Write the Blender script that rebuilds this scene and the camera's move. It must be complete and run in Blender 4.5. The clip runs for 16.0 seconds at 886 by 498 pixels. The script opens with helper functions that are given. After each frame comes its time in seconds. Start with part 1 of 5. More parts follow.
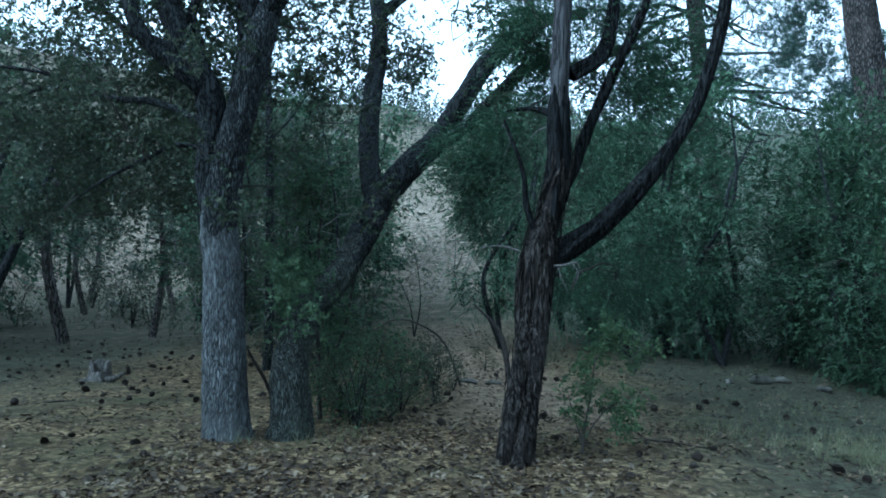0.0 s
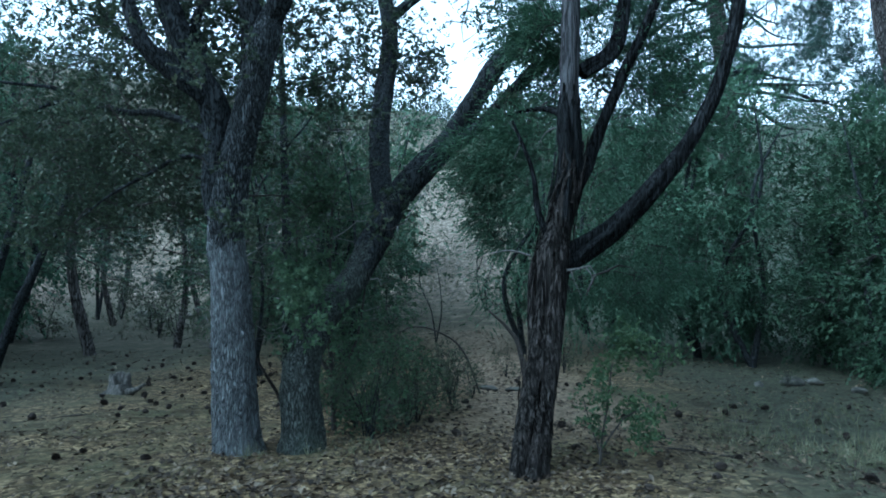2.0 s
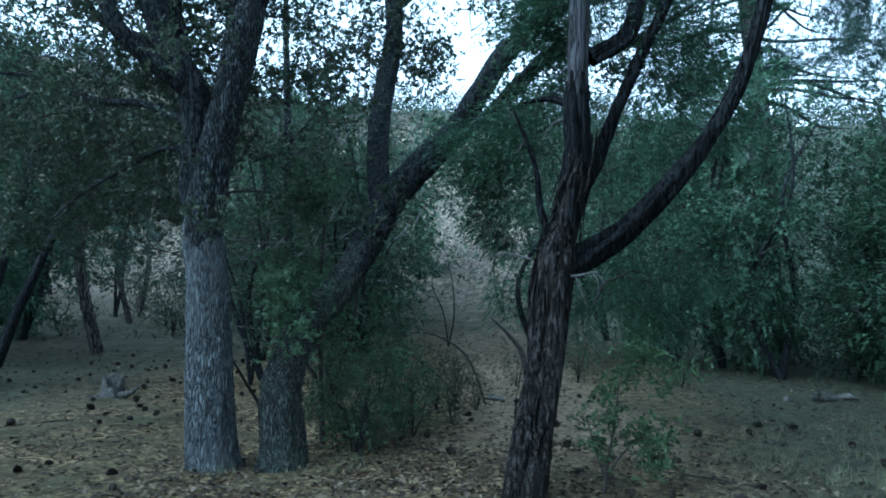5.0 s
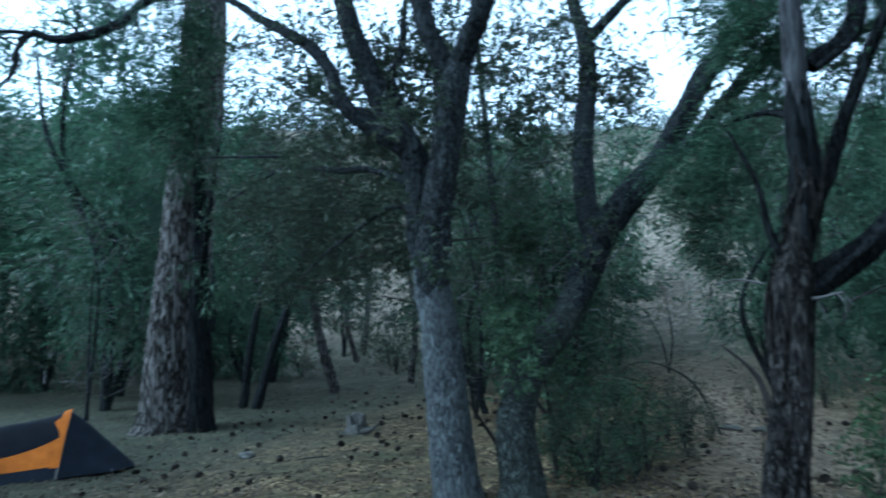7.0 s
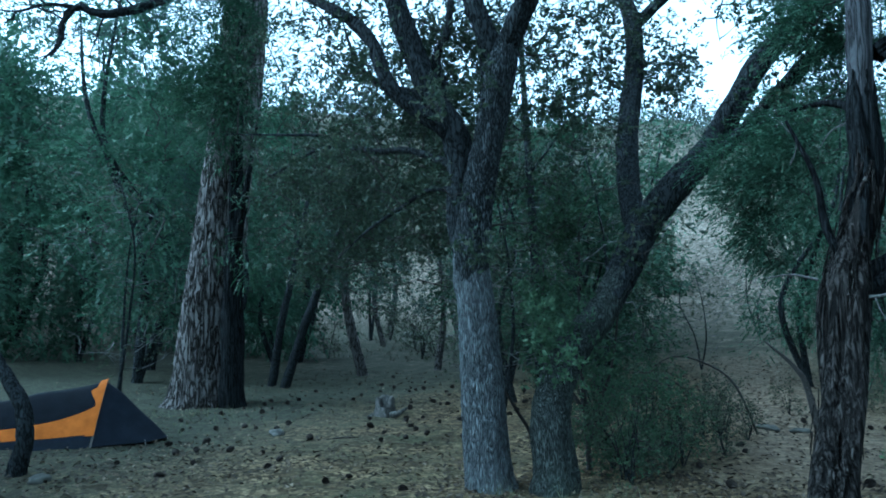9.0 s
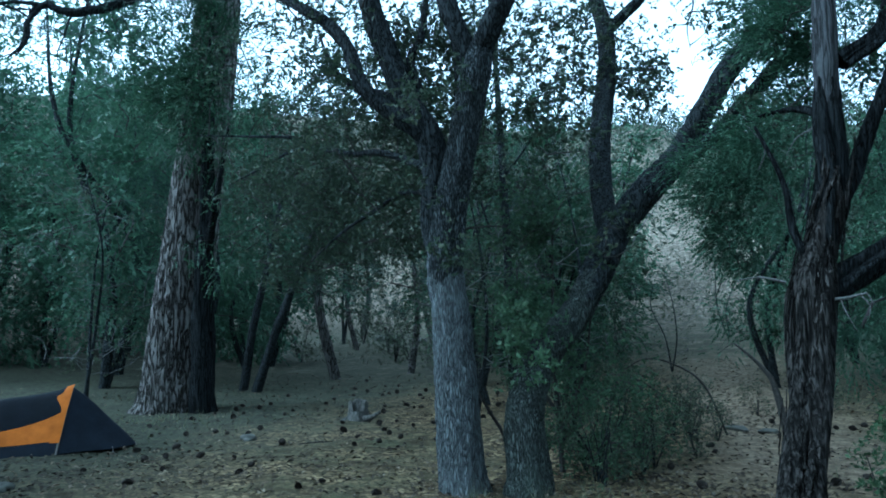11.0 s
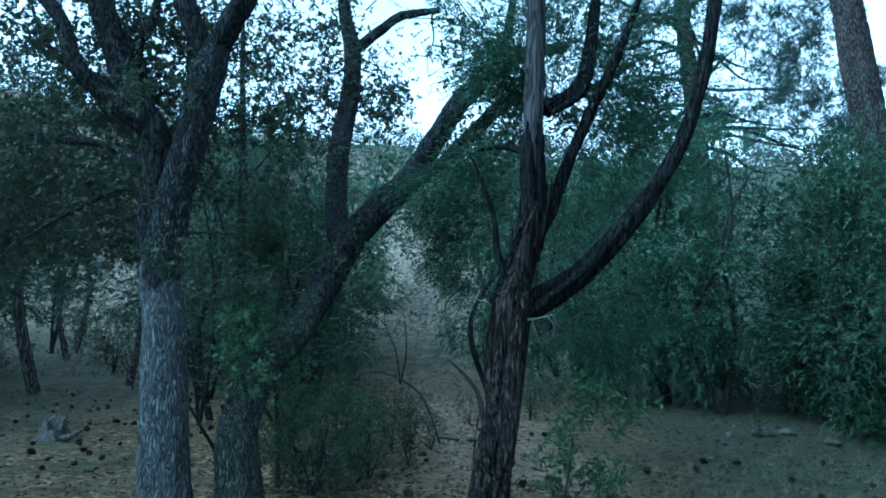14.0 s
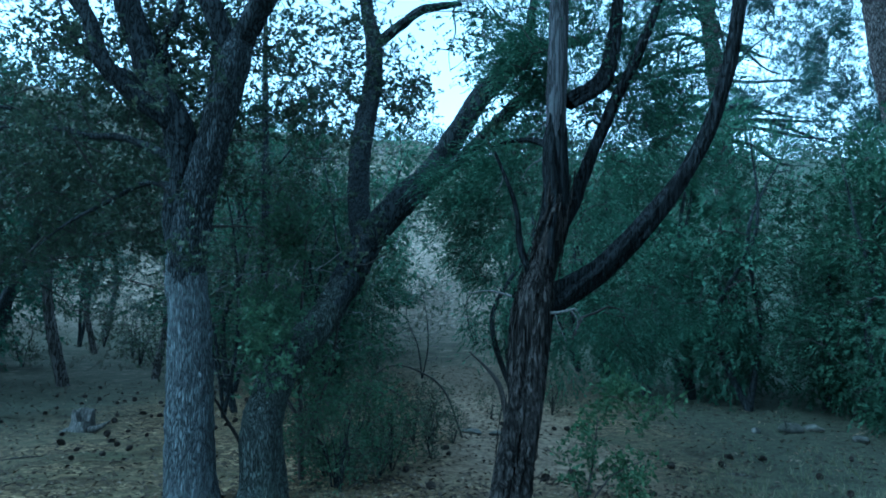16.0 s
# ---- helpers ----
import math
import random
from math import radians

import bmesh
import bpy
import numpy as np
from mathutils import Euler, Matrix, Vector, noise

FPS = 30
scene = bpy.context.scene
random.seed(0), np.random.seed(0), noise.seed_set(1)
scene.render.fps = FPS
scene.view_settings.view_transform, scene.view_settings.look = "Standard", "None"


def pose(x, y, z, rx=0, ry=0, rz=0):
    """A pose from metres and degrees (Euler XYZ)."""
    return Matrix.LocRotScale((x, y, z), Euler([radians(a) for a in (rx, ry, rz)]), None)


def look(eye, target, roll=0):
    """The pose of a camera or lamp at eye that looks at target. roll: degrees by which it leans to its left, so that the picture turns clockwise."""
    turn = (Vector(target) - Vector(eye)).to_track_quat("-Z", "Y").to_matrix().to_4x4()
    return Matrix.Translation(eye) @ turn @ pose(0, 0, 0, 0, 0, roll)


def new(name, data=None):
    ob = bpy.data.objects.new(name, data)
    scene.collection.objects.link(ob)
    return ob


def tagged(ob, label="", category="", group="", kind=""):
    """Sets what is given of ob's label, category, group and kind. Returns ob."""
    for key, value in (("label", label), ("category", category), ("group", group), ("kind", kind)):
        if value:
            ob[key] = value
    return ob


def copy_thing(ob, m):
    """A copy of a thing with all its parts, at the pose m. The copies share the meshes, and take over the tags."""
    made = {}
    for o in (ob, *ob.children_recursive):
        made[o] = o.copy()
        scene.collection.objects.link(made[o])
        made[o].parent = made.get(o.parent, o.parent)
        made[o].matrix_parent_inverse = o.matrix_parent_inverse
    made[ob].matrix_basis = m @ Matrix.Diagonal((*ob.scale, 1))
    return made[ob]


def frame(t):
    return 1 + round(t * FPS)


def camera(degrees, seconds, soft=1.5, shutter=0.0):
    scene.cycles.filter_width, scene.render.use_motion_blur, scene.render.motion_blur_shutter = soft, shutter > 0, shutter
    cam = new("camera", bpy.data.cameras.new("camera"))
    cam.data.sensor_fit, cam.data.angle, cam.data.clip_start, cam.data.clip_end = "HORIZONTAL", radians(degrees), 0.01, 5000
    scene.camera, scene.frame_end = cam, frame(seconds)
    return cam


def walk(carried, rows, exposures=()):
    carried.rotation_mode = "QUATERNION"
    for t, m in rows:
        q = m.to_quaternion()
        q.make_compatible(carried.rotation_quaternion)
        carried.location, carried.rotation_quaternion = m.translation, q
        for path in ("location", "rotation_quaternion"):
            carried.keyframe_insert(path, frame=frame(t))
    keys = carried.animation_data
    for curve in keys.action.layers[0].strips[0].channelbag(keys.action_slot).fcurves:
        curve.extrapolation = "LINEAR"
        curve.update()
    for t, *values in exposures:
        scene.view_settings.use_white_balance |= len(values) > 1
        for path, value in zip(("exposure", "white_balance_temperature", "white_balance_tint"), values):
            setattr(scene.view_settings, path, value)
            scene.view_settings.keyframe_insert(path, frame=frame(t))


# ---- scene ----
cam = camera(64.8, 16.0, soft=1.8, shutter=0.55)
PATH = [
    (0, (-0.052, 0.204, 1.284), (-0.082, 3.199, 1.464), 0.44),
    (0.5, (-0.088, 0.207, 1.293), (-0.137, 3.201, 1.490), 0.27),
    (1, (-0.098, 0.213, 1.297), (-0.172, 3.205, 1.503), -0.06),
    (1.5, (0.018, 0.242, 1.299), (-0.123, 3.233, 1.485), 1.26),
    (2, (0.095, 0.351, 1.314), (-0.052, 3.341, 1.510), -0.73),
    (2.5, (0.100, 0.630, 1.330), (-0.032, 3.615, 1.593), -0.65),
    (3, (0.233, 0.717, 1.356), (0.109, 3.703, 1.610), -0.18),
    (3.5, (0.421, 0.775, 1.360), (0.116, 3.752, 1.569), 0.48),
    (4, (0.395, 0.847, 1.369), (0.102, 3.826, 1.567), 0.38),
    (4.2, (0.359, 0.872, 1.353), (0.088, 3.852, 1.568), 0.32),
    (6.3, (0.308, 0.817, 1.396), (0.049, 3.801, 1.563), -0.18),
    (6.5, (0.334, 0.697, 1.438), (-0.096, 3.657, 1.670), -1.70),
    (7, (0.209, 0.655, 1.448), (-0.864, 3.436, 1.787), -3.53),
    (7.5, (0.130, 0.667, 1.436), (-1.053, 3.402, 1.778), -2.33),
    (8, (0.119, 0.658, 1.432), (-1.080, 3.385, 1.783), -2.07),
    (8.5, (0.068, 0.732, 1.423), (-1.136, 3.462, 1.736), -1.42),
    (9, (0.075, 0.691, 1.421), (-1.109, 3.431, 1.714), -1.23),
    (9.5, (0.074, 0.691, 1.416), (-1.065, 3.450, 1.718), -1.41),
    (12, (0.064, 0.699, 1.420), (-1.007, 3.485, 1.724), -1.33),
    (12.5, (0.068, 0.706, 1.406), (-0.932, 3.517, 1.726), -1.29),
    (13, (0.111, 0.806, 1.403), (-0.322, 3.754, 1.747), -0.50),
    (13.5, (0.152, 0.771, 1.417), (0.044, 3.748, 1.770), -0.10),
    (14, (0.239, 0.741, 1.427), (0.203, 3.721, 1.769), 0.05),
    (14.5, (0.243, 0.761, 1.421), (0.195, 3.741, 1.765), 0.26),
    (15, (0.242, 0.770, 1.421), (0.162, 3.749, 1.763), 0.12),
    (15.5, (0.240, 0.749, 1.416), (0.133, 3.728, 1.752), 0.05),
    (16, (0.230, 0.748, 1.410), (0.103, 3.728, 1.732), 0.18),
]
EXPOSURES = [(0.0, 1.98, 4500, -8), (4.2, 1.97, 4400, -8), (7.0, 1.97, 4400, -7), (9.0, 2.01, 4100, -15), (11.8, 1.93, 4280, -14), (12.6, 1.9, 4280, -14), (14.2, 1.9, 3900, -17), (15.0, 1.87, 3730, -18), (16.0, 1.85, 3680, -19)]
walk(cam, [(t, look(eye, target, roll)) for t, eye, target, roll in PATH], EXPOSURES)

# ---- light: a pale evening sky, hardly any direct sun ----
SUN_UP, SUN_ROUND = 32.0, 245.0
world = bpy.data.worlds.new("evening_sky")
scene.world = world
world.use_nodes = True
wn, wl = world.node_tree.nodes, world.node_tree.links
sky = wn.new("ShaderNodeTexSky")
sky.sky_type, sky.sun_disc = "NISHITA", False
sky.sun_elevation, sky.sun_rotation = radians(SUN_UP), radians(SUN_ROUND)
sky.air_density, sky.dust_density, sky.ozone_density = 1.0, 2.0, 1.5
calm = wn.new("ShaderNodeHueSaturation")
calm.inputs["Saturation"].default_value = 0.12
wl.new(sky.outputs["Color"], calm.inputs["Color"])
wl.new(calm.outputs["Color"], wn["Background"].inputs["Color"])
wn["Background"].inputs["Strength"].default_value = 0.15
sun = new("sun", bpy.data.lights.new("sun", "SUN"))
sun.data.energy, sun.data.angle, sun.data.color = 1.35, radians(75), (1.0, 0.97, 0.93)
sun.matrix_world = pose(0, 0, 30, 90 - SUN_UP, 0, 180 - SUN_ROUND)


# ---- materials ----
def nodes_of(name):
    m = bpy.data.materials.new(name)
    m.use_nodes = True
    t = m.node_tree
    return m, t.nodes, t.links, t.nodes["Principled BSDF"]


def ramp(n, l, source, stops):
    r = n.new("ShaderNodeValToRGB")
    e = r.color_ramp.elements
    while len(e) < len(stops):
        e.new(0.5)
    for el, (p, c) in zip(e, stops):
        el.position, el.color = p, (*c, 1)
    l.new(source, r.inputs["Fac"])
    return r.outputs["Color"]


def noise_at(n, l, vector, scale, detail=6.0, rough=0.6):
    k = n.new("ShaderNodeTexNoise")
    k.inputs["Scale"].default_value, k.inputs["Detail"].default_value, k.inputs["Roughness"].default_value = scale, detail, rough
    l.new(vector, k.inputs["Vector"])
    return k.outputs["Fac"]


def mixed(n, l, fac, a, b, blend="MIX"):
    k = n.new("ShaderNodeMix")
    k.data_type, k.blend_type = "RGBA", blend
    for slot, v in ((0, fac), (6, a), (7, b)):
        if isinstance(v, (int, float)):
            k.inputs[slot].default_value = v
        elif isinstance(v, tuple):
            k.inputs[slot].default_value = (*v, 1)
        else:
            l.new(v, k.inputs[slot])
    return k.outputs[2]


def stretched(n, l, stretch):
    c = n.new("ShaderNodeTexCoord")
    m = n.new("ShaderNodeMapping")
    m.inputs["Scale"].default_value = stretch
    l.new(c.outputs["Object"], m.inputs["Vector"])
    return m.outputs["Vector"]


def surface(name, dark, mid, light, scale=20.0, stretch=(1, 1, 1), rough=0.85, bump=0.4, depth=0.01, stain=None, stain_scale=1.5):
    """A rough natural surface: fine grain, broad stains and a bump of the grain."""
    m, n, l, b = nodes_of(name)
    v = stretched(n, l, stretch)
    fine = noise_at(n, l, v, scale, 8)
    col = ramp(n, l, fine, [(0.3, dark), (0.5, mid), (0.72, light)])
    if stain:
        broad = noise_at(n, l, stretched(n, l, (1, 1, 1)), stain_scale, 4)
        k = ramp(n, l, broad, [(0.45, (0, 0, 0)), (0.62, (1, 1, 1))])
        col = mixed(n, l, k, col, stain)
    l.new(col, b.inputs["Base Color"])
    b.inputs["Roughness"].default_value = rough
    b.inputs["Specular IOR Level"].default_value = 0.25
    if bump:
        k = n.new("ShaderNodeBump")
        k.inputs["Strength"].default_value, k.inputs["Distance"].default_value = bump, depth
        l.new(fine, k.inputs["Height"])
        l.new(k.outputs["Normal"], b.inputs["Normal"])
    return m


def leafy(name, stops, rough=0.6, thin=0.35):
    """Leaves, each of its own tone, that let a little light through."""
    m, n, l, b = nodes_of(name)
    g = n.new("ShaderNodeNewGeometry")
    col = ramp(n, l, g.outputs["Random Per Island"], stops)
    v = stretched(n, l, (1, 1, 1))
    # noise patches put the shade and light of leaf clumps into the colour
    clump_shade = tuple(0.8 * x for x in stops[0][1])
    clump_light = tuple(1.25 * x for x in stops[-1][1])
    col = mixed(n, l, ramp(n, l, noise_at(n, l, v, 1.1, 3), [(0.38, (0.6, 0.6, 0.6)), (0.6, (0, 0, 0))]), col, clump_shade)
    col = mixed(n, l, ramp(n, l, noise_at(n, l, v, 4.5, 2), [(0.40, (0.7, 0.7, 0.7)), (0.56, (0, 0, 0))]), col, clump_shade)
    col = mixed(n, l, ramp(n, l, noise_at(n, l, v, 3.1, 2), [(0.58, (0, 0, 0)), (0.72, (0.5, 0.5, 0.5))]), col, clump_light)
    l.new(col, b.inputs["Base Color"])
    b.inputs["Roughness"].default_value = rough
    b.inputs["Specular IOR Level"].default_value = 0.3
    t = n.new("ShaderNodeBsdfTranslucent")
    l.new(col, t.inputs["Color"])
    k = n.new("ShaderNodeMixShader")
    k.inputs["Fac"].default_value = thin
    l.new(b.outputs["BSDF"], k.inputs[1])
    l.new(t.outputs["BSDF"], k.inputs[2])
    l.new(k.outputs["Shader"], n["Material Output"].inputs["Surface"])
    return m


def bark(name, furrow, mid, ridge, across, along, depth, plates=False, stain=None, streak=False, joint=0.36, waver=1.1):
    """Furrowed bark: ridges that braid along the trunk, or plates with dark joints between."""
    m, n, l, b = nodes_of(name)
    v = stretched(n, l, (across, across, along))
    warp = n.new("ShaderNodeTexNoise")
    warp.inputs["Scale"].default_value, warp.inputs["Detail"].default_value = 0.6, 4
    l.new(v, warp.inputs["Vector"])
    add = n.new("ShaderNodeVectorMath")
    add.operation = "MULTIPLY_ADD"
    add.inputs[1].default_value = (waver, waver, waver)
    l.new(warp.outputs["Color"], add.inputs[0])
    l.new(v, add.inputs[2])
    if plates:
        k = n.new("ShaderNodeTexVoronoi")
        k.feature = "DISTANCE_TO_EDGE"
        k.inputs["Scale"].default_value = 1.0
        l.new(add.outputs[0], k.inputs["Vector"])
        h = n.new("ShaderNodeMapRange")
        h.inputs["From Max"].default_value = joint
        l.new(k.outputs["Distance"], h.inputs["Value"])
        high = h.outputs["Result"]
    elif streak:
        f = noise_at(n, l, add.outputs[0], 1.0, 2.2, 0.5)
        h = n.new("ShaderNodeMapRange")
        h.inputs["From Min"].default_value, h.inputs["From Max"].default_value = 0.36, 0.62
        l.new(f, h.inputs["Value"])
        high = h.outputs["Result"]
    else:
        f = noise_at(n, l, add.outputs[0], 1.0, 1.5, 0.45)
        k = n.new("ShaderNodeMath")
        k.operation = "SUBTRACT"
        k.inputs[1].default_value = 0.5
        l.new(f, k.inputs[0])
        a = n.new("ShaderNodeMath")
        a.operation = "ABSOLUTE"
        l.new(k.outputs[0], a.inputs[0])
        h = n.new("ShaderNodeMapRange")
        h.inputs["From Max"].default_value = 0.28 * joint
        l.new(a.outputs[0], h.inputs["Value"])
        high = h.outputs["Result"]
    grain = noise_at(n, l, stretched(n, l, (1, 1, 0.35)), 70, 6)
    col = ramp(n, l, high, [(0.0, furrow), (0.35, mid), (1.0, ridge)])
    if streak:
        k = n.new("ShaderNodeMath")
        k.operation = "SUBTRACT"
        k.inputs[1].default_value = 0.5
        l.new(noise_at(n, l, add.outputs[0], 0.62, 2.0, 0.5), k.inputs[0])
        a = n.new("ShaderNodeMath")
        a.operation = "ABSOLUTE"
        l.new(k.outputs[0], a.inputs[0])
        line = ramp(n, l, a.outputs[0], [(0.0, (0.15, 0.15, 0.15)), (0.02, (0.35, 0.35, 0.35)), (0.05, (1, 1, 1))])
        col = mixed(n, l, 1.0, col, line, "MULTIPLY")
        high = mixed(n, l, 1.0, high, line, "MULTIPLY")
    col = mixed(n, l, 0.55, col, ramp(n, l, grain, [(0.3, (0.35, 0.35, 0.35)), (0.7, (1, 1, 1))]), "MULTIPLY")
    if stain:
        patch = ramp(n, l, noise_at(n, l, stretched(n, l, (1, 1, 0.6)), 2.4, 4), [(0.48, (0, 0, 0)), (0.68, (0.45, 0.45, 0.45))])
        col = mixed(n, l, patch, col, stain)
    l.new(col, b.inputs["Base Color"])
    b.inputs["Roughness"].default_value = 0.95
    b.inputs["Specular IOR Level"].default_value = 0.05
    k = n.new("ShaderNodeBump")
    k.inputs["Strength"].default_value, k.inputs["Distance"].default_value = 1.0, depth
    l.new(high, k.inputs["Height"])
    k2 = n.new("ShaderNodeBump")
    k2.inputs["Strength"].default_value, k2.inputs["Distance"].default_value = 0.5, 0.006
    l.new(grain, k2.inputs["Height"])
    l.new(k.outputs["Normal"], k2.inputs["Normal"])
    l.new(k2.outputs["Normal"], b.inputs["Normal"])
    return m


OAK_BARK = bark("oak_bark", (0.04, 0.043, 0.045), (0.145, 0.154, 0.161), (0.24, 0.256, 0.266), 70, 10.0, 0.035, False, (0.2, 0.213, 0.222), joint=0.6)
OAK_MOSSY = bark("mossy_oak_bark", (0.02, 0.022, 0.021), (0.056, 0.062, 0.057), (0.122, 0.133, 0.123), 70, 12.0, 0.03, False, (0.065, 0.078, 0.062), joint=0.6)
# Crown shade is put into the colour of these two darker barks.
OAK_SHADED = bark("shaded_oak_bark", (0.0195, 0.021, 0.022), (0.05, 0.0545, 0.058), (0.115, 0.124, 0.13), 60, 12.0, 0.03, joint=0.6)
SHADED_LIMB = bark("shaded_limb_bark", (0.008, 0.009, 0.009), (0.018, 0.0195, 0.021), (0.042, 0.046, 0.049), 38, 10, 0.012)
JUN_BARK = bark("juniper_bark", (0.008, 0.0075, 0.0073), (0.024, 0.022, 0.0206), (0.07, 0.0635, 0.059), 42, 1.3, 0.03, False, (0.05, 0.045, 0.042), True)
JUN_LIMB = bark("juniper_limb_bark", (0.006, 0.0065, 0.0068), (0.0135, 0.0145, 0.0155), (0.027, 0.029, 0.031), 46, 4, 0.012, False, None, True)
JUN_WOOD = bark("bleached_juniper_wood", (0.025, 0.025, 0.026), (0.042, 0.042, 0.045), (0.08, 0.08, 0.085), 40, 1.6, 0.012)
PINE_BARK = bark("pine_bark", (0.012, 0.011, 0.010), (0.07, 0.064, 0.06), (0.185, 0.172, 0.164), 15, 2.7, 0.07, False, (0.10, 0.092, 0.086), joint=0.45)
PINE_DARK = bark("dark_pine_bark", (0.012, 0.011, 0.011), (0.036, 0.033, 0.032), (0.09, 0.083, 0.08), 24, 7.0, 0.025, True, (0.07, 0.06, 0.056))
GREY_TWIG = surface("grey_twig_bark", (0.055, 0.052, 0.05), (0.10, 0.097, 0.095), (0.17, 0.167, 0.165), 60, (1, 1, 1), 0.9, 0.3)
TWIG = surface("twig_bark", (0.018, 0.016, 0.015), (0.035, 0.031, 0.028), (0.065, 0.06, 0.055), 60, (1, 1, 1), 0.9, 0.3)
DEADWOOD = surface("grey_deadwood", (0.03, 0.028, 0.025), (0.065, 0.062, 0.056), (0.17, 0.163, 0.15), 40, (1, 1, 0.3), 0.9, 0.5)
STONE = surface("pale_stone", (0.03, 0.03, 0.026), (0.065, 0.064, 0.057), (0.12, 0.118, 0.105), 9, (1, 1, 1), 0.9, 0.5, 0.02, (0.10, 0.10, 0.085), 3.0)
CONE = surface("pine_cone_scale", (0.009, 0.007, 0.006), (0.02, 0.015, 0.012), (0.045, 0.035, 0.028), 60, (1, 1, 1), 0.8, 0.3)
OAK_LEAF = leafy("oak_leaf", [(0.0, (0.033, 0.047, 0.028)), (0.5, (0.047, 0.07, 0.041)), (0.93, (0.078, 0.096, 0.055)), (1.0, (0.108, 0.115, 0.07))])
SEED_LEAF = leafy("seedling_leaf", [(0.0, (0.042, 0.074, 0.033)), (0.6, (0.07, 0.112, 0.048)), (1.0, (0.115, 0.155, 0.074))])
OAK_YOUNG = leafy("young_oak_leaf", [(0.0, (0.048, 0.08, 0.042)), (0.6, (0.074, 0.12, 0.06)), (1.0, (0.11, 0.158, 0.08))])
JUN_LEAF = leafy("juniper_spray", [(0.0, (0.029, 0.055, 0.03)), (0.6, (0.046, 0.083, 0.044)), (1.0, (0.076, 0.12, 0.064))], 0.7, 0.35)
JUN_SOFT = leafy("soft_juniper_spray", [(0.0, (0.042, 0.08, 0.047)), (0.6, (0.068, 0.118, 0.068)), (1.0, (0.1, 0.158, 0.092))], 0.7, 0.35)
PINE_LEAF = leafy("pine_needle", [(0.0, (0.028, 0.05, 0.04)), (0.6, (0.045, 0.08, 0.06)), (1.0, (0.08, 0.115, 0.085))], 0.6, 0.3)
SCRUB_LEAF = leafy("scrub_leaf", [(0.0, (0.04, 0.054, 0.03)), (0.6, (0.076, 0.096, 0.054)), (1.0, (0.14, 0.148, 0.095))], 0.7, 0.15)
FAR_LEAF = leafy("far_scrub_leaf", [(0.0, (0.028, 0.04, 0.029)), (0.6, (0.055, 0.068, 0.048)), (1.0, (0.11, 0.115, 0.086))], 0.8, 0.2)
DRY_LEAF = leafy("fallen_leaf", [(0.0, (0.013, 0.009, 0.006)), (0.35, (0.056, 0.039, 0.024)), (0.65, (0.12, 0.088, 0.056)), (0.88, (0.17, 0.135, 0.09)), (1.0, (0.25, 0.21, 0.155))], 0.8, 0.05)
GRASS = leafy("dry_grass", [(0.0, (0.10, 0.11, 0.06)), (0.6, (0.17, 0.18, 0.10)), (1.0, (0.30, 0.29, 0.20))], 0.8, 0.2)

PALE_GRASS = leafy("pale_dry_grass", [(0.0, (0.05, 0.052, 0.035)), (0.6, (0.10, 0.10, 0.072)), (1.0, (0.27, 0.26, 0.21))], 0.85, 0.2)


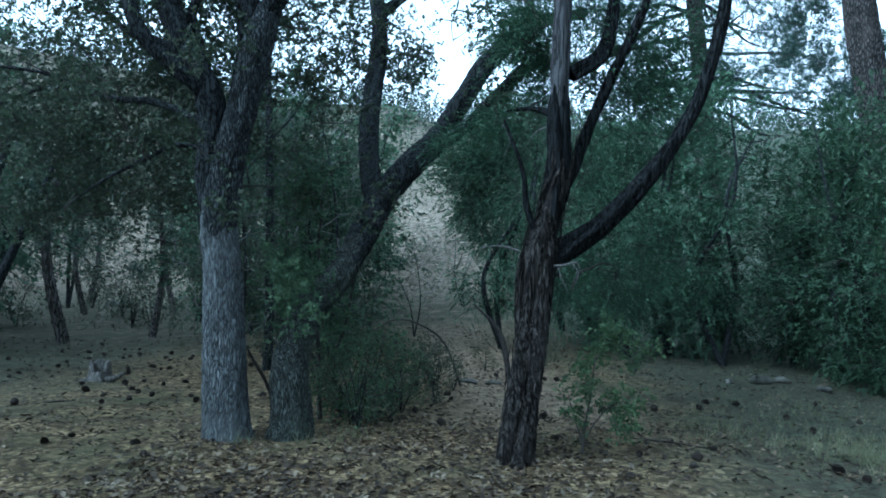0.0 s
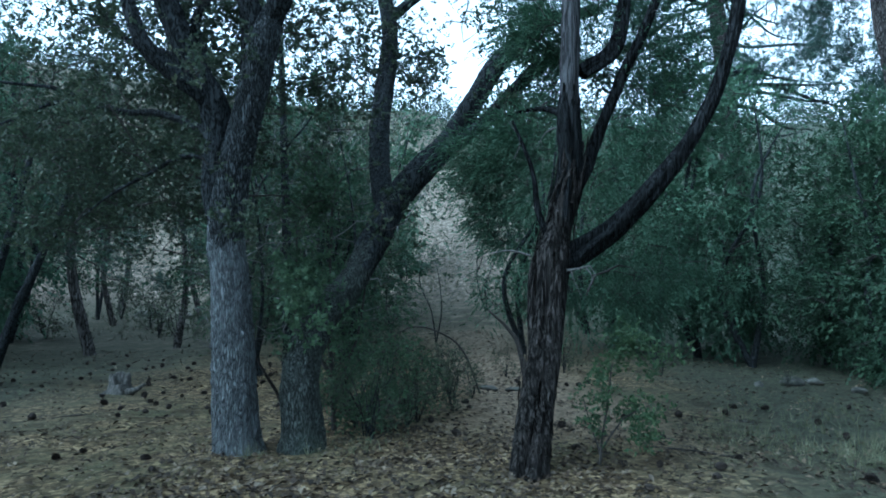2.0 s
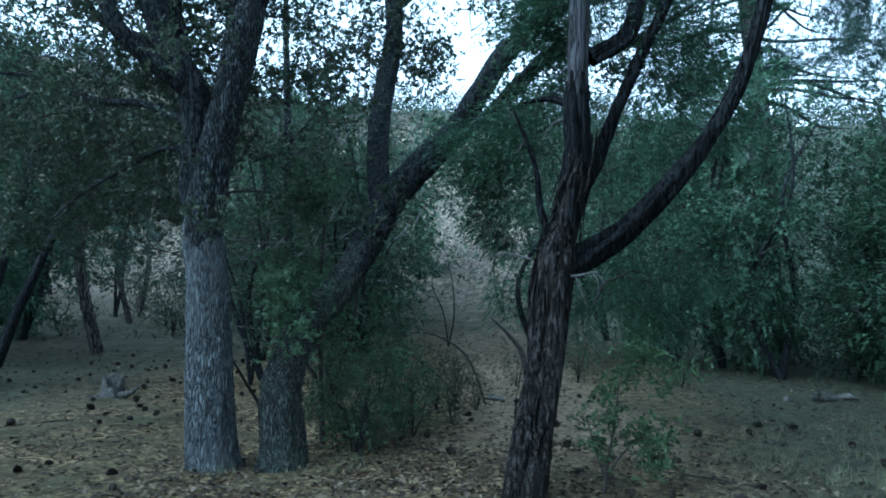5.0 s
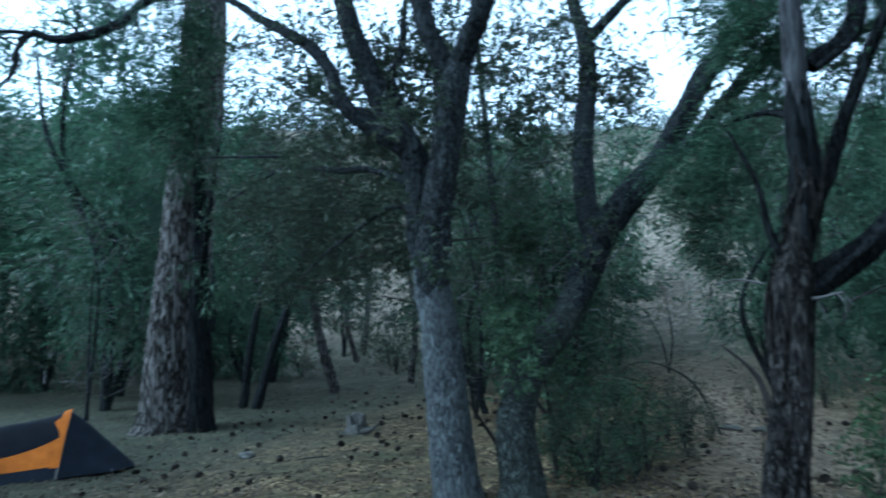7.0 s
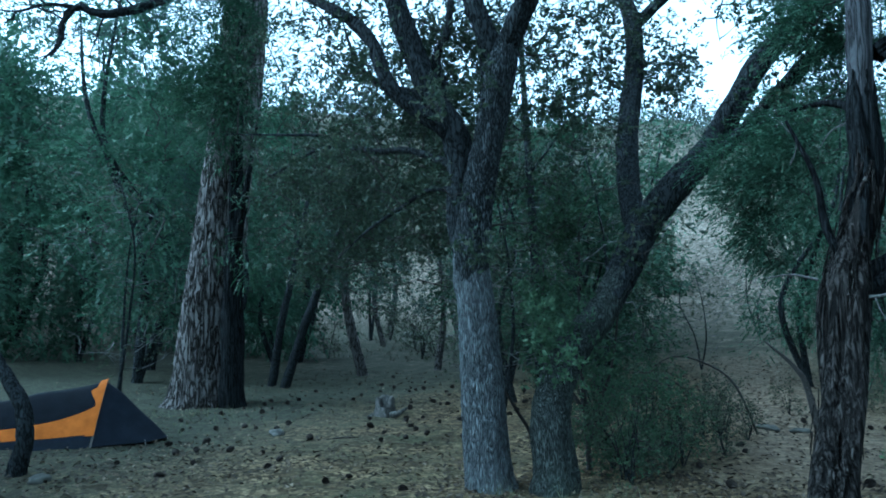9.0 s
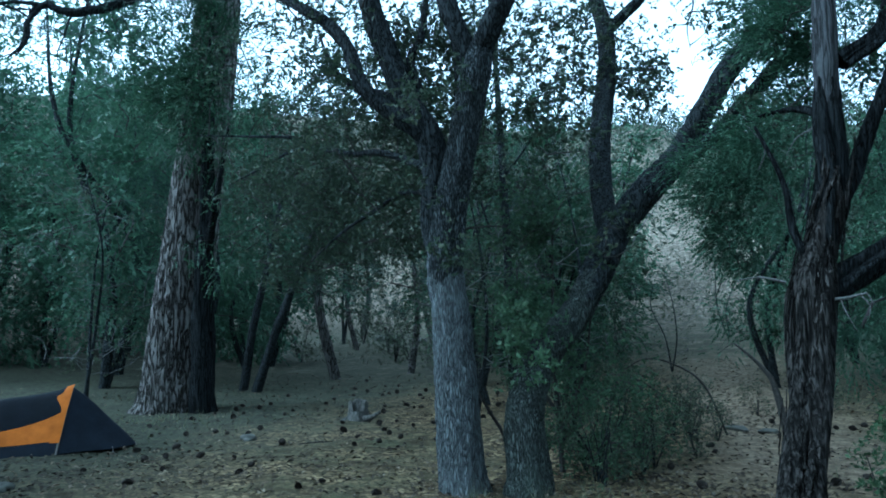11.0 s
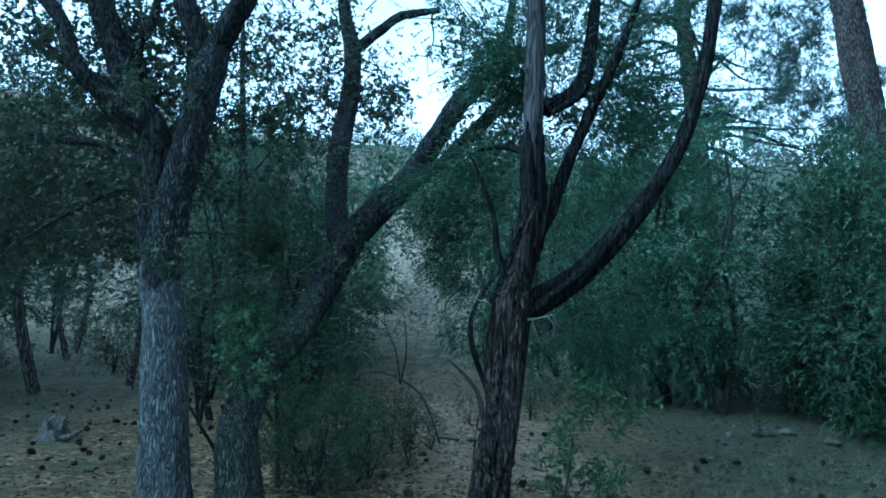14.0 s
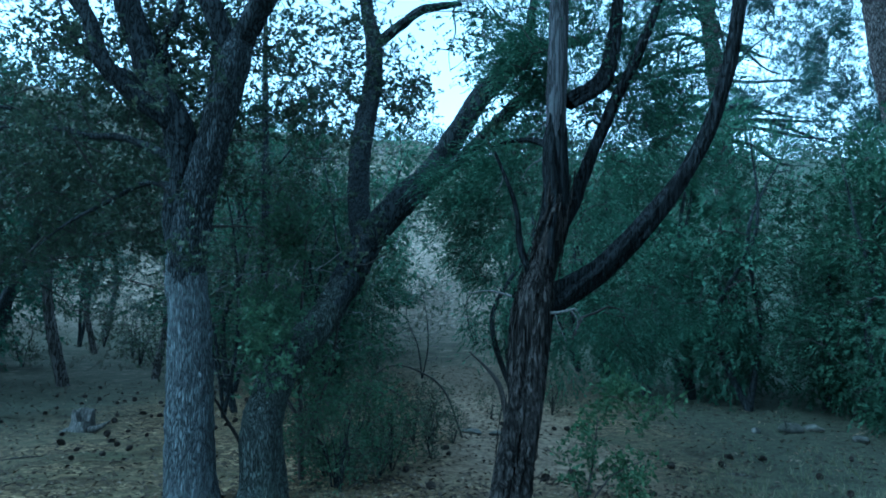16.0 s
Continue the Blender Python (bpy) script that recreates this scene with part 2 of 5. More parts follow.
def ground_material():
    m, n, l, b = nodes_of("forest_floor")
    v = stretched(n, l, (1, 1, 1))
    fine = noise_at(n, l, v, 28, 10, 0.7)
    litter = ramp(n, l, fine, [(0.3, (0.03, 0.025, 0.017)), (0.5, (0.11, 0.096, 0.066)), (0.72, (0.25, 0.225, 0.162))])
    duff = ramp(n, l, noise_at(n, l, v, 90, 8, 0.75), [(0.3, (0.043, 0.039, 0.027)), (0.7, (0.215, 0.198, 0.142))])
    shift = n.new("ShaderNodeTexNoise")
    shift.inputs["Scale"].default_value, shift.inputs["Detail"].default_value = 30, 3
    l.new(v, shift.inputs["Vector"])
    moved = n.new("ShaderNodeVectorMath")
    moved.operation = "MULTIPLY_ADD"
    moved.inputs[1].default_value = (0.05, 0.05, 0.05)
    l.new(shift.outputs["Color"], moved.inputs[0])
    l.new(v, moved.inputs[2])
    cell = n.new("ShaderNodeTexVoronoi")
    cell.inputs["Scale"].default_value = 27
    l.new(moved.outputs[0], cell.inputs["Vector"])
    tone = n.new("ShaderNodeSeparateXYZ")
    l.new(cell.outputs["Color"], tone.inputs["Vector"])
    leaves = ramp(n, l, tone.outputs["X"], [(0.0, (0.014, 0.01, 0.006)), (0.35, (0.066, 0.05, 0.032)), (0.7, (0.168, 0.135, 0.088)), (1.0, (0.40, 0.345, 0.25))])
    litter = mixed(n, l, 0.85, litter, leaves)
    near = mixed(n, l, ramp(n, l, noise_at(n, l, v, 0.9, 4), [(0.45, (0, 0, 0)), (0.62, (0.7, 0.7, 0.7))]), litter, duff)
    moss = ramp(n, l, noise_at(n, l, v, 60, 8, 0.7), [(0.3, (0.025, 0.03, 0.018)), (0.7, (0.095, 0.103, 0.065))])
    near = mixed(n, l, ramp(n, l, noise_at(n, l, v, 0.45, 5), [(0.5, (0, 0, 0)), (0.66, (0.8, 0.8, 0.8))]), near, moss)
    soil = ramp(n, l, noise_at(n, l, v, 2.1, 7, 0.7), [(0.5, (0, 0, 0)), (0.6, (0.55, 0.55, 0.55))])
    near = mixed(n, l, soil, near, ramp(n, l, fine, [(0.35, (0.012, 0.009, 0.006)), (0.7, (0.085, 0.06, 0.038))]))
    # bare grey-green dust on the camp's side
    camp = n.new("ShaderNodeSeparateXYZ")
    l.new(v, camp.inputs["Vector"])
    edge = n.new("ShaderNodeMath")
    edge.operation = "MULTIPLY_ADD"
    edge.inputs[1].default_value = 4.0
    l.new(noise_at(n, l, v, 0.6, 5), edge.inputs[0])
    l.new(camp.outputs["X"], edge.inputs[2])
    west = n.new("ShaderNodeMapRange")
    west.inputs["From Min"].default_value, west.inputs["From Max"].default_value = -1.6, -4.6
    l.new(edge.outputs[0], west.inputs["Value"])
    dust = ramp(n, l, noise_at(n, l, v, 22, 10, 0.75), [(0.32, (0.02, 0.023, 0.018)), (0.5, (0.046, 0.052, 0.042)), (0.7, (0.115, 0.126, 0.102))])
    near = mixed(n, l, west.outputs["Result"], near, dust)
    east = n.new("ShaderNodeMapRange")
    east.inputs["From Min"].default_value, east.inputs["From Max"].default_value = 3.0, 5.4
    l.new(edge.outputs[0], east.inputs["Value"])
    near = mixed(n, l, east.outputs["Result"], near, ramp(n, l, noise_at(n, l, v, 24, 10, 0.75), [(0.32, (0.021, 0.026, 0.021)), (0.5, (0.052, 0.06, 0.049)), (0.7, (0.115, 0.126, 0.106))]))
    bend = n.new("ShaderNodeMath")
    bend.operation = "MULTIPLY_ADD"
    bend.inputs[1].default_value = 0.10
    l.new(camp.outputs["Y"], bend.inputs[0])
    l.new(camp.outputs["X"], bend.inputs[2])
    sway = n.new("ShaderNodeMath")
    sway.operation = "MULTIPLY_ADD"
    sway.inputs[1].default_value = 1.6
    l.new(noise_at(n, l, v, 0.9, 5), sway.inputs[0])
    l.new(bend.outputs[0], sway.inputs[2])
    off = n.new("ShaderNodeMath")
    off.operation = "SUBTRACT"
    off.inputs[1].default_value = 2.45
    l.new(sway.outputs[0], off.inputs[0])
    away = n.new("ShaderNodeMath")
    away.operation = "ABSOLUTE"
    l.new(off.outputs[0], away.inputs[0])
    worn = n.new("ShaderNodeMapRange")
    worn.inputs["From Min"].default_value, worn.inputs["From Max"].default_value = 1.3, 0.5
    l.new(away.outputs[0], worn.inputs["Value"])
    beyond = n.new("ShaderNodeMapRange")
    beyond.inputs["From Min"].default_value, beyond.inputs["From Max"].default_value = 6.2, 7.6
    l.new(camp.outputs["Y"], beyond.inputs["Value"])
    trail = n.new("ShaderNodeMath")
    trail.operation = "MULTIPLY"
    l.new(worn.outputs["Result"], trail.inputs[0])
    l.new(beyond.outputs["Result"], trail.inputs[1])
    soil = ramp(n, l, noise_at(n, l, v, 14, 9, 0.75), [(0.3, (0.078, 0.065, 0.054)), (0.52, (0.205, 0.175, 0.15)), (0.72, (0.37, 0.325, 0.29))])
    near = mixed(n, l, trail.outputs[0], near, soil)
    pale = ramp(n, l, noise_at(n, l, v, 5.0, 10, 0.75), [(0.37, (0.052, 0.05, 0.041)), (0.51, (0.142, 0.135, 0.115)), (0.67, (0.38, 0.36, 0.318))])
    dull = ramp(n, l, noise_at(n, l, v, 3.0, 10, 0.75), [(0.35, (0.03, 0.033, 0.024)), (0.54, (0.07, 0.074, 0.056)), (0.74, (0.25, 0.245, 0.21))])
    # pale dry grass and gravel take over beyond the trees
    sep = n.new("ShaderNodeSeparateXYZ")
    l.new(v, sep.inputs["Vector"])
    far = n.new("ShaderNodeMath")
    far.operation = "MULTIPLY_ADD"
    far.inputs[1].default_value, far.inputs[2].default_value = 1.0, 0.0
    l.new(sep.outputs["Y"], far.inputs[0])
    wob = n.new("ShaderNodeMath")
    wob.operation = "MULTIPLY_ADD"
    wob.inputs[1].default_value = 9.0
    l.new(noise_at(n, l, v, 0.22, 5), wob.inputs[0])
    l.new(far.outputs[0], wob.inputs[2])
    span = n.new("ShaderNodeMapRange")
    span.inputs["From Min"].default_value, span.inputs["From Max"].default_value = 17.0, 23.0
    l.new(wob.outputs[0], span.inputs["Value"])
    slope = ramp(n, l, noise_at(n, l, v, 0.5, 8, 0.7), [(0.38, (0.045, 0.047, 0.037)), (0.52, (0.10, 0.098, 0.08)), (0.68, (0.26, 0.25, 0.215))])
    up = n.new("ShaderNodeMapRange")
    up.inputs["From Min"].default_value, up.inputs["From Max"].default_value = 5.0, 9.0
    l.new(sep.outputs["Z"], up.inputs["Value"])
    flat = n.new("ShaderNodeMapRange")
    flat.inputs["From Min"].default_value, flat.inputs["From Max"].default_value = 0.7, 1.6
    l.new(sep.outputs["Z"], flat.inputs["Value"])
    pale = mixed(n, l, flat.outputs["Result"], dull, pale)
    pale = mixed(n, l, up.outputs["Result"], pale, slope)
    pale = mixed(n, l, 1.0, pale, (0.8, 0.72, 0.64), "MULTIPLY")
    wood = n.new("ShaderNodeMapRange")
    wood.inputs["From Min"].default_value, wood.inputs["From Max"].default_value = 3.0, 6.0
    l.new(edge.outputs[0], wood.inputs["Value"])
    pale = mixed(n, l, wood.outputs["Result"], pale, ramp(n, l, noise_at(n, l, v, 2.0, 8, 0.7), [(0.35, (0.022, 0.028, 0.019)), (0.6, (0.05, 0.058, 0.04)), (0.75, (0.12, 0.122, 0.095))]))
    near = mixed(n, l, 1.0, near, (0.84, 0.77, 0.61), "MULTIPLY")
    clod = ramp(n, l, noise_at(n, l, v, 6.5, 8, 0.72), [(0.40, (0.5, 0.48, 0.46)), (0.52, (1, 1, 1)), (0.72, (1.5, 1.46, 1.4))])
    near = mixed(n, l, 0.8, near, clod, "MULTIPLY")
    l.new(mixed(n, l, span.outputs["Result"], near, pale), b.inputs["Base Color"])
    b.inputs["Roughness"].default_value = 0.95
    b.inputs["Specular IOR Level"].default_value = 0.15
    k = n.new("ShaderNodeBump")
    k.inputs["Strength"].default_value, k.inputs["Distance"].default_value = 0.7, 0.03
    l.new(fine, k.inputs["Height"])
    l.new(k.outputs["Normal"], b.inputs["Normal"])
    return m


FLOOR = ground_material()


def cloth(name, colour, rough=0.75):
    m, n, l, b = nodes_of(name)
    v = stretched(n, l, (1, 1, 1))
    lo, hi = tuple(0.8 * c for c in colour), tuple(min(1, 1.2 * c) for c in colour)
    l.new(ramp(n, l, noise_at(n, l, v, 6, 5), [(0.35, lo), (0.65, hi)]), b.inputs["Base Color"])
    b.inputs["Roughness"].default_value = rough
    b.inputs["Specular IOR Level"].default_value = 0.12
    k = n.new("ShaderNodeBump")
    k.inputs["Strength"].default_value, k.inputs["Distance"].default_value = 0.5, 0.02
    l.new(noise_at(n, l, v, 9, 3), k.inputs["Height"])
    l.new(k.outputs["Normal"], b.inputs["Normal"])
    return m


NAVY, ORANGE, GREY_CLOTH = cloth("navy_tent_cloth", (0.006, 0.007, 0.011)), cloth("orange_tent_cloth", (0.46, 0.135, 0.013)), cloth("grey_tent_cloth", (0.012, 0.0145, 0.022))
POLE = cloth("pole_sleeve", (0.16, 0.15, 0.14))


# ---- building blocks ----
def mesh_of(name, verts, faces, material, smooth=True):
    me = bpy.data.meshes.new(name)
    me.from_pydata([tuple(map(float, p)) for p in verts], [], [tuple(map(int, f)) for f in faces])
    me.materials.append(material)
    me.polygons.foreach_set("use_smooth", [smooth] * len(me.polygons))
    me.update()
    return me


def tri_mesh(name, verts, tris, material):
    """Many separate triangles, quick."""
    verts, tris = np.asarray(verts, np.float32), np.asarray(tris, np.int32)
    me = bpy.data.meshes.new(name)
    me.vertices.add(len(verts))
    me.vertices.foreach_set("co", verts.ravel())
    me.loops.add(tris.size)
    me.loops.foreach_set("vertex_index", tris.ravel())
    me.polygons.add(len(tris))
    me.polygons.foreach_set("loop_start", np.arange(0, tris.size, 3, dtype=np.int32))
    me.materials.append(material)
    me.update(calc_edges=True)
    return me


def part(name, me, parent, label=""):
    ob = new(name, me)
    ob.parent = parent
    return tagged(ob, label) if label else ob


def thing(name, at, label, category, group="", kind=""):
    ob = new(name)
    ob.empty_display_size = 0.2
    ob.location = at
    return tagged(ob, label, category, group, kind)


def spline(pts, step):
    """A smooth line through the points, with values that ride along."""
    p = np.array(pts, float)
    p = np.vstack([2 * p[0] - p[1], p, 2 * p[-1] - p[-2]])
    out = []
    for i in range(1, len(p) - 2):
        a, b, c, d = p[i - 1 : i + 3]
        k = max(2, int(np.linalg.norm((c - b)[:3]) / step))
        for t in np.arange(k) / k:
            out.append(0.5 * (2 * b + (c - a) * t + (2 * a - 5 * b + 4 * c - d) * t * t + (3 * b - a - 3 * c + d) * t**3))
    out.append(p[-2])
    return np.array(out)


def tube(line, sides, relief=None, seed=0.0):
    """A limb round a line of x, y, z, radius. relief(around, up, radius) gives what stands out of the surface."""
    xyz, rad = line[:, :3], np.maximum(line[:, 3], 0.001)
    way = np.gradient(xyz, axis=0)
    way /= np.linalg.norm(way, axis=1)[:, None] + 1e-9
    side = np.cross(way[0], (0.31, 0.95, 0.1))
    run = np.r_[0, np.cumsum(np.linalg.norm(np.diff(xyz, axis=0), axis=1))]
    verts = []
    for i in range(len(xyz)):
        side = side - way[i] * (side @ way[i])
        side /= np.linalg.norm(side) + 1e-9
        other = np.cross(way[i], side)
        for k in range(sides):
            a = 2 * math.pi * k / sides
            r = rad[i]
            if relief:
                r += relief(Vector((math.cos(a), math.sin(a), 0)), run[i] + seed, rad[i])
            verts.append(xyz[i] + r * (math.cos(a) * side + math.sin(a) * other))
    faces = [(i * sides + k, i * sides + (k + 1) % sides, (i + 1) * sides + (k + 1) % sides, (i + 1) * sides + k) for i in range(len(xyz) - 1) for k in range(sides)]
    faces.append(tuple(range((len(xyz) - 1) * sides, len(xyz) * sides)))
    return verts, faces


def oak_relief(a, up, r):
    p = Vector((a.x * r * 17, a.y * r * 17, up * 5.0))
    p += 0.6 * noise.noise_vector(p * 0.7)
    furrow = abs(noise.noise(p)) + 0.5 * abs(noise.noise(p * 2.1))
    return 0.032 * min(furrow, 0.55) + 0.012 * noise.noise(Vector((a.x, a.y, up * 1.4))) - 0.006


def pine_relief(a, up, r):
    p = Vector((a.x * r * 9.5, a.y * r * 9.5, up * 3.6))
    p += 0.35 * noise.noise_vector(p * 1.1)
    d = noise.voronoi(p)[0]
    return 0.030 * min(1.0, (d[1] - d[0]) * 4.0) + 0.02 * noise.noise(Vector((a.x, a.y, up))) - 0.012


def juniper_relief(a, up, r):
    c, s = math.cos(up * 0.9), math.sin(up * 0.9)
    q = Vector((a.x * c - a.y * s, a.x * s + a.y * c, 0))
    lobes = noise.noise(Vector((q.x * 2.4, q.y * 2.4, up * 0.45)))
    strips = noise.noise(Vector((q.x * r * 42, q.y * r * 42, up * 1.6)))
    fine = abs(noise.noise(Vector((q.x * r * 85, q.y * r * 85, up * 3.0))))
    return r * 0.42 * lobes + 0.016 * strips + 0.010 * fine


def plain_relief(a, up, r):
    return r * (0.16 * noise.noise(Vector((a.x * 1.4, a.y * 1.4, up * 3.0))) + 0.12 * noise.noise(Vector((a.x * 5, a.y * 5, up * 9))))


def joined(pieces):
    verts, faces = [], []
    for v, f in pieces:
        k = len(verts)
        verts.extend(v)
        faces.extend(tuple(i + k for i in face) for face in f)
    return verts, faces


def leaf_quads(rng, base, d, size):
    """Small folded oak leaves, two triangles each, that point along d from their base."""
    n = len(base)
    d = d / (np.linalg.norm(d, axis=1)[:, None] + 1e-9)
    u = np.cross(d, rng.normal(size=(n, 3)))
    u /= np.linalg.norm(u, axis=1)[:, None] + 1e-9
    w = np.cross(d, u)
    s = size * rng.uniform(0.6, 1.3, n)[:, None]
    mid = base + d * s * 0.55
    v = np.stack([base, mid + u * s * 0.25 + w * s * 0.10, base + d * s, mid - u * s * 0.25 + w * s * 0.10], 1).reshape(-1, 3)
    k = np.arange(n)[:, None] * 4
    return v, np.concatenate([k + (0, 2, 1), k + (0, 3, 2)])


def broad_leaves(rng, at, size):
    return leaf_quads(rng, at, rng.normal(size=at.shape), size)


def rosettes(rng, at, count, size):
    """Leaves in small bunches, as oaks hold them at the ends of their shoots."""
    shoot = rng.normal(size=at.shape) + (0, 0, 0.35)
    shoot /= np.linalg.norm(shoot, axis=1)[:, None]
    n = len(at) * count
    shoot, base = np.repeat(shoot, count, 0), np.repeat(at, count, 0)
    base = base + shoot * rng.uniform(-1.1, 0.3, n)[:, None] * size
    return leaf_quads(rng, base, shoot * 0.7 + rng.normal(size=(n, 3)) * 0.75, size)


def fronds(rng, at, way, size, slim=1.0):
    """Flat feathered sprays of a juniper, drooping a little at the tip."""
    n = len(at)
    d = way / (np.linalg.norm(way, axis=1)[:, None] + 1e-9)
    side = np.cross(d, np.array((0, 0, 1.0)) + rng.normal(size=(n, 3)) * 0.55)
    side /= np.linalg.norm(side, axis=1)[:, None] + 1e-9
    ln = size * rng.uniform(0.55, 1.3, n)[:, None]
    down = np.array((0, 0, -1.0))
    stem = [at + d * ln * q + down * ln * 0.30 * q * q for q in (0.0, 0.36, 0.7, 1.0)]
    rows = list(stem)
    for k, wide in enumerate((0.24, 0.25, 0.14)):
        for sign in (-1, 1):
            rows.append(stem[k] + d * ln * rng.uniform(0.25, 0.42, (n, 1)) + sign * side * ln * wide * slim * rng.uniform(0.6, 1.25, (n, 1)) + down * ln * rng.uniform(-0.05, 0.16, (n, 1)))
    v = np.stack(rows, 1).reshape(-1, 3)
    tri = []
    for k in range(3):
        tri += [(k, k + 1, 4 + 2 * k), (k + 1, k, 5 + 2 * k)]
    return v, (np.arange(n)[:, None, None] * 10 + np.array(tri)).reshape(-1, 3)


def blades(rng, at, way, length, width, count, spread):
    """Thin pointed blades that stand out round a way: juniper sprays, needle tufts and grass."""
    n = len(at)
    at, way = np.repeat(at, count, 0), np.repeat(way, count, 0)
    d = way + spread * rng.normal(size=(n * count, 3))
    d /= np.linalg.norm(d, axis=1)[:, None]
    u = np.cross(d, rng.normal(size=d.shape))
    u /= np.linalg.norm(u, axis=1)[:, None] + 1e-9
    ln = length * rng.uniform(0.55, 1.25, n * count)[:, None]
    v = np.stack([at + u * width / 2, at - u * width / 2, at + d * ln], 1).reshape(-1, 3)
    return v, np.arange(n * count * 3).reshape(-1, 3)


def clumps(rng, volumes):
    """Places for tufts of leaves in a few soft lumps; uneven, with gaps."""
    out = []
    for (x, y, z), (a, b, c), n in volumes:
        p = rng.normal(size=(n, 3))
        p *= (rng.uniform(0.25, 1.0, n) ** 0.5 / np.linalg.norm(p, axis=1))[:, None]
        # most tufts gather in sprays, a few stand alone
        heart = p[rng.integers(0, max(1, n // 6), n)] + rng.normal(size=(n, 3)) * (0.17, 0.17, 0.11)
        p = np.where(rng.uniform(size=(n, 1)) < 0.8, heart, p)
        out.append(p * (a, b, c) + (x, y, z))
    return np.concatenate(out)


def twigs(rng, lines, ends, thick, bend=0.12, sides=3):
    """Fine branches that join every end to the nearest limb or branch, nearest first."""
    nodes = np.concatenate([ln[:, :3] for ln in lines])
    order = np.argsort([np.min(np.linalg.norm(nodes - e, axis=1)) for e in ends])
    pieces = []
    for i in order:
        e = ends[i]
        d = np.linalg.norm(nodes - e, axis=1) + 0.8 * np.maximum(0, nodes[:, 2] - e[2])
        s = nodes[int(np.argmin(d))]
        gap = np.linalg.norm(e - s)
        if gap < 0.02:
            continue
        k = max(3, min(7, int(gap / 0.15)))
        t = np.linspace(0, 1, k)[:, None]
        sag = np.array([rng.normal(), rng.normal(), 0.6 + rng.normal() * 0.6]) * bend * gap
        pts = s + (e - s) * t + sag * np.sin(math.pi * t) + rng.normal(size=(k, 3)) * 0.03 * gap * (t > 0) * (t < 1)
        r = thick * (0.35 + min(gap, 1.5)) * (1 - 0.75 * t)
        pieces.append(tube(np.hstack([pts, r]), sides))
        nodes = np.vstack([nodes, pts[1:]])
    return joined(pieces)


def crown(rng, kind, ends, per, reach, size, material, up=0.15, filled=0, slim=0.8):
    """The leaves of a crown round the ends of its twigs. filled: coarse inner sprays that close its heart."""
    at = np.repeat(ends, per, 0) + rng.normal(size=(len(ends) * per, 3)) * reach
    if kind == "oak":
        v, t = rosettes(rng, at, 6, size)
    elif kind == "juniper":
        heart = ends.mean(0)
        out = (np.repeat(ends, per, 0) - heart) * (1, 1, 0.35)
        out /= np.linalg.norm(out, axis=1)[:, None] + 0.4
        way = (at - np.repeat(ends, per, 0)) / reach * 0.35 + out * 0.9 + (0, 0, up) + rng.normal(size=at.shape) * 0.35
        v, t = fronds(rng, at, way, size, slim)
        if filled:
            k = np.repeat(ends, filled, 0)
            inner = k + (heart * (1, 1, 0) + k * (0, 0, 1) - k) * rng.uniform(0.35, 0.85, (len(k), 1)) + rng.normal(size=k.shape) * 0.1
            v2, t2 = fronds(rng, inner, rng.normal(size=inner.shape) + (0, 0, 0.3), size * 1.9, 0.8)
            v, t = np.concatenate([v, v2]), np.concatenate([t, t2 + len(v)])
    else:
        way = rng.normal(size=at.shape) * 0.5 + (0, 0, up + 0.15)
        v, t = blades(rng, at, way, size, size * 0.055, 14, 0.75)
    return tri_mesh("crown", v, t, material)


def tree(name, label, category, at, limbs, volumes, kind, leaf, per, reach, size, bark, relief=None, sides=40, step=0.03, thick=0.012, seed=1, group="", limb_bark=None, twig_bark=None, filled=0, slim=0.8):
    """A tree: the first limb is the trunk. Limbs are lists of x, y, z, radius in the world."""
    rng = np.random.default_rng(seed)
    top = thing(name, at, label, category, group)
    lines = []
    o = np.array([*at, 0.0])
    for i, pts in enumerate(limbs):
        ln = spline(np.array(pts, float) - o, step if relief else 0.12)
        lines.append(ln)
        near = relief and ln[0, 3] > 0.05
        n = sides if near else 7
        if not near:
            ln = ln[:: 2 if relief else 1] if len(ln) > 8 else ln
        v, f = tube(ln, n, relief if near else plain_relief, seed * 3.1 + i)
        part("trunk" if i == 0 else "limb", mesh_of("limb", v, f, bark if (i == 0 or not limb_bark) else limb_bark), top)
    ends = clumps(rng, volumes) - o[:3]
    v, f = twigs(rng, [ln[len(ln) // 4 :] if i == 0 else ln for i, ln in enumerate(lines)], ends, thick)
    tagged(part("twig_work", mesh_of("twig_work", v, f, twig_bark or TWIG), top), kind="stuff")
    tagged(part("crown", crown(rng, kind, ends, per, reach, size, leaf, filled=filled, slim=slim), top), kind="stuff")
    return top


# ---- ground ----
def soft(v, k):
    return np.log1p(np.exp(np.clip(v / k, -40, 40))) * k


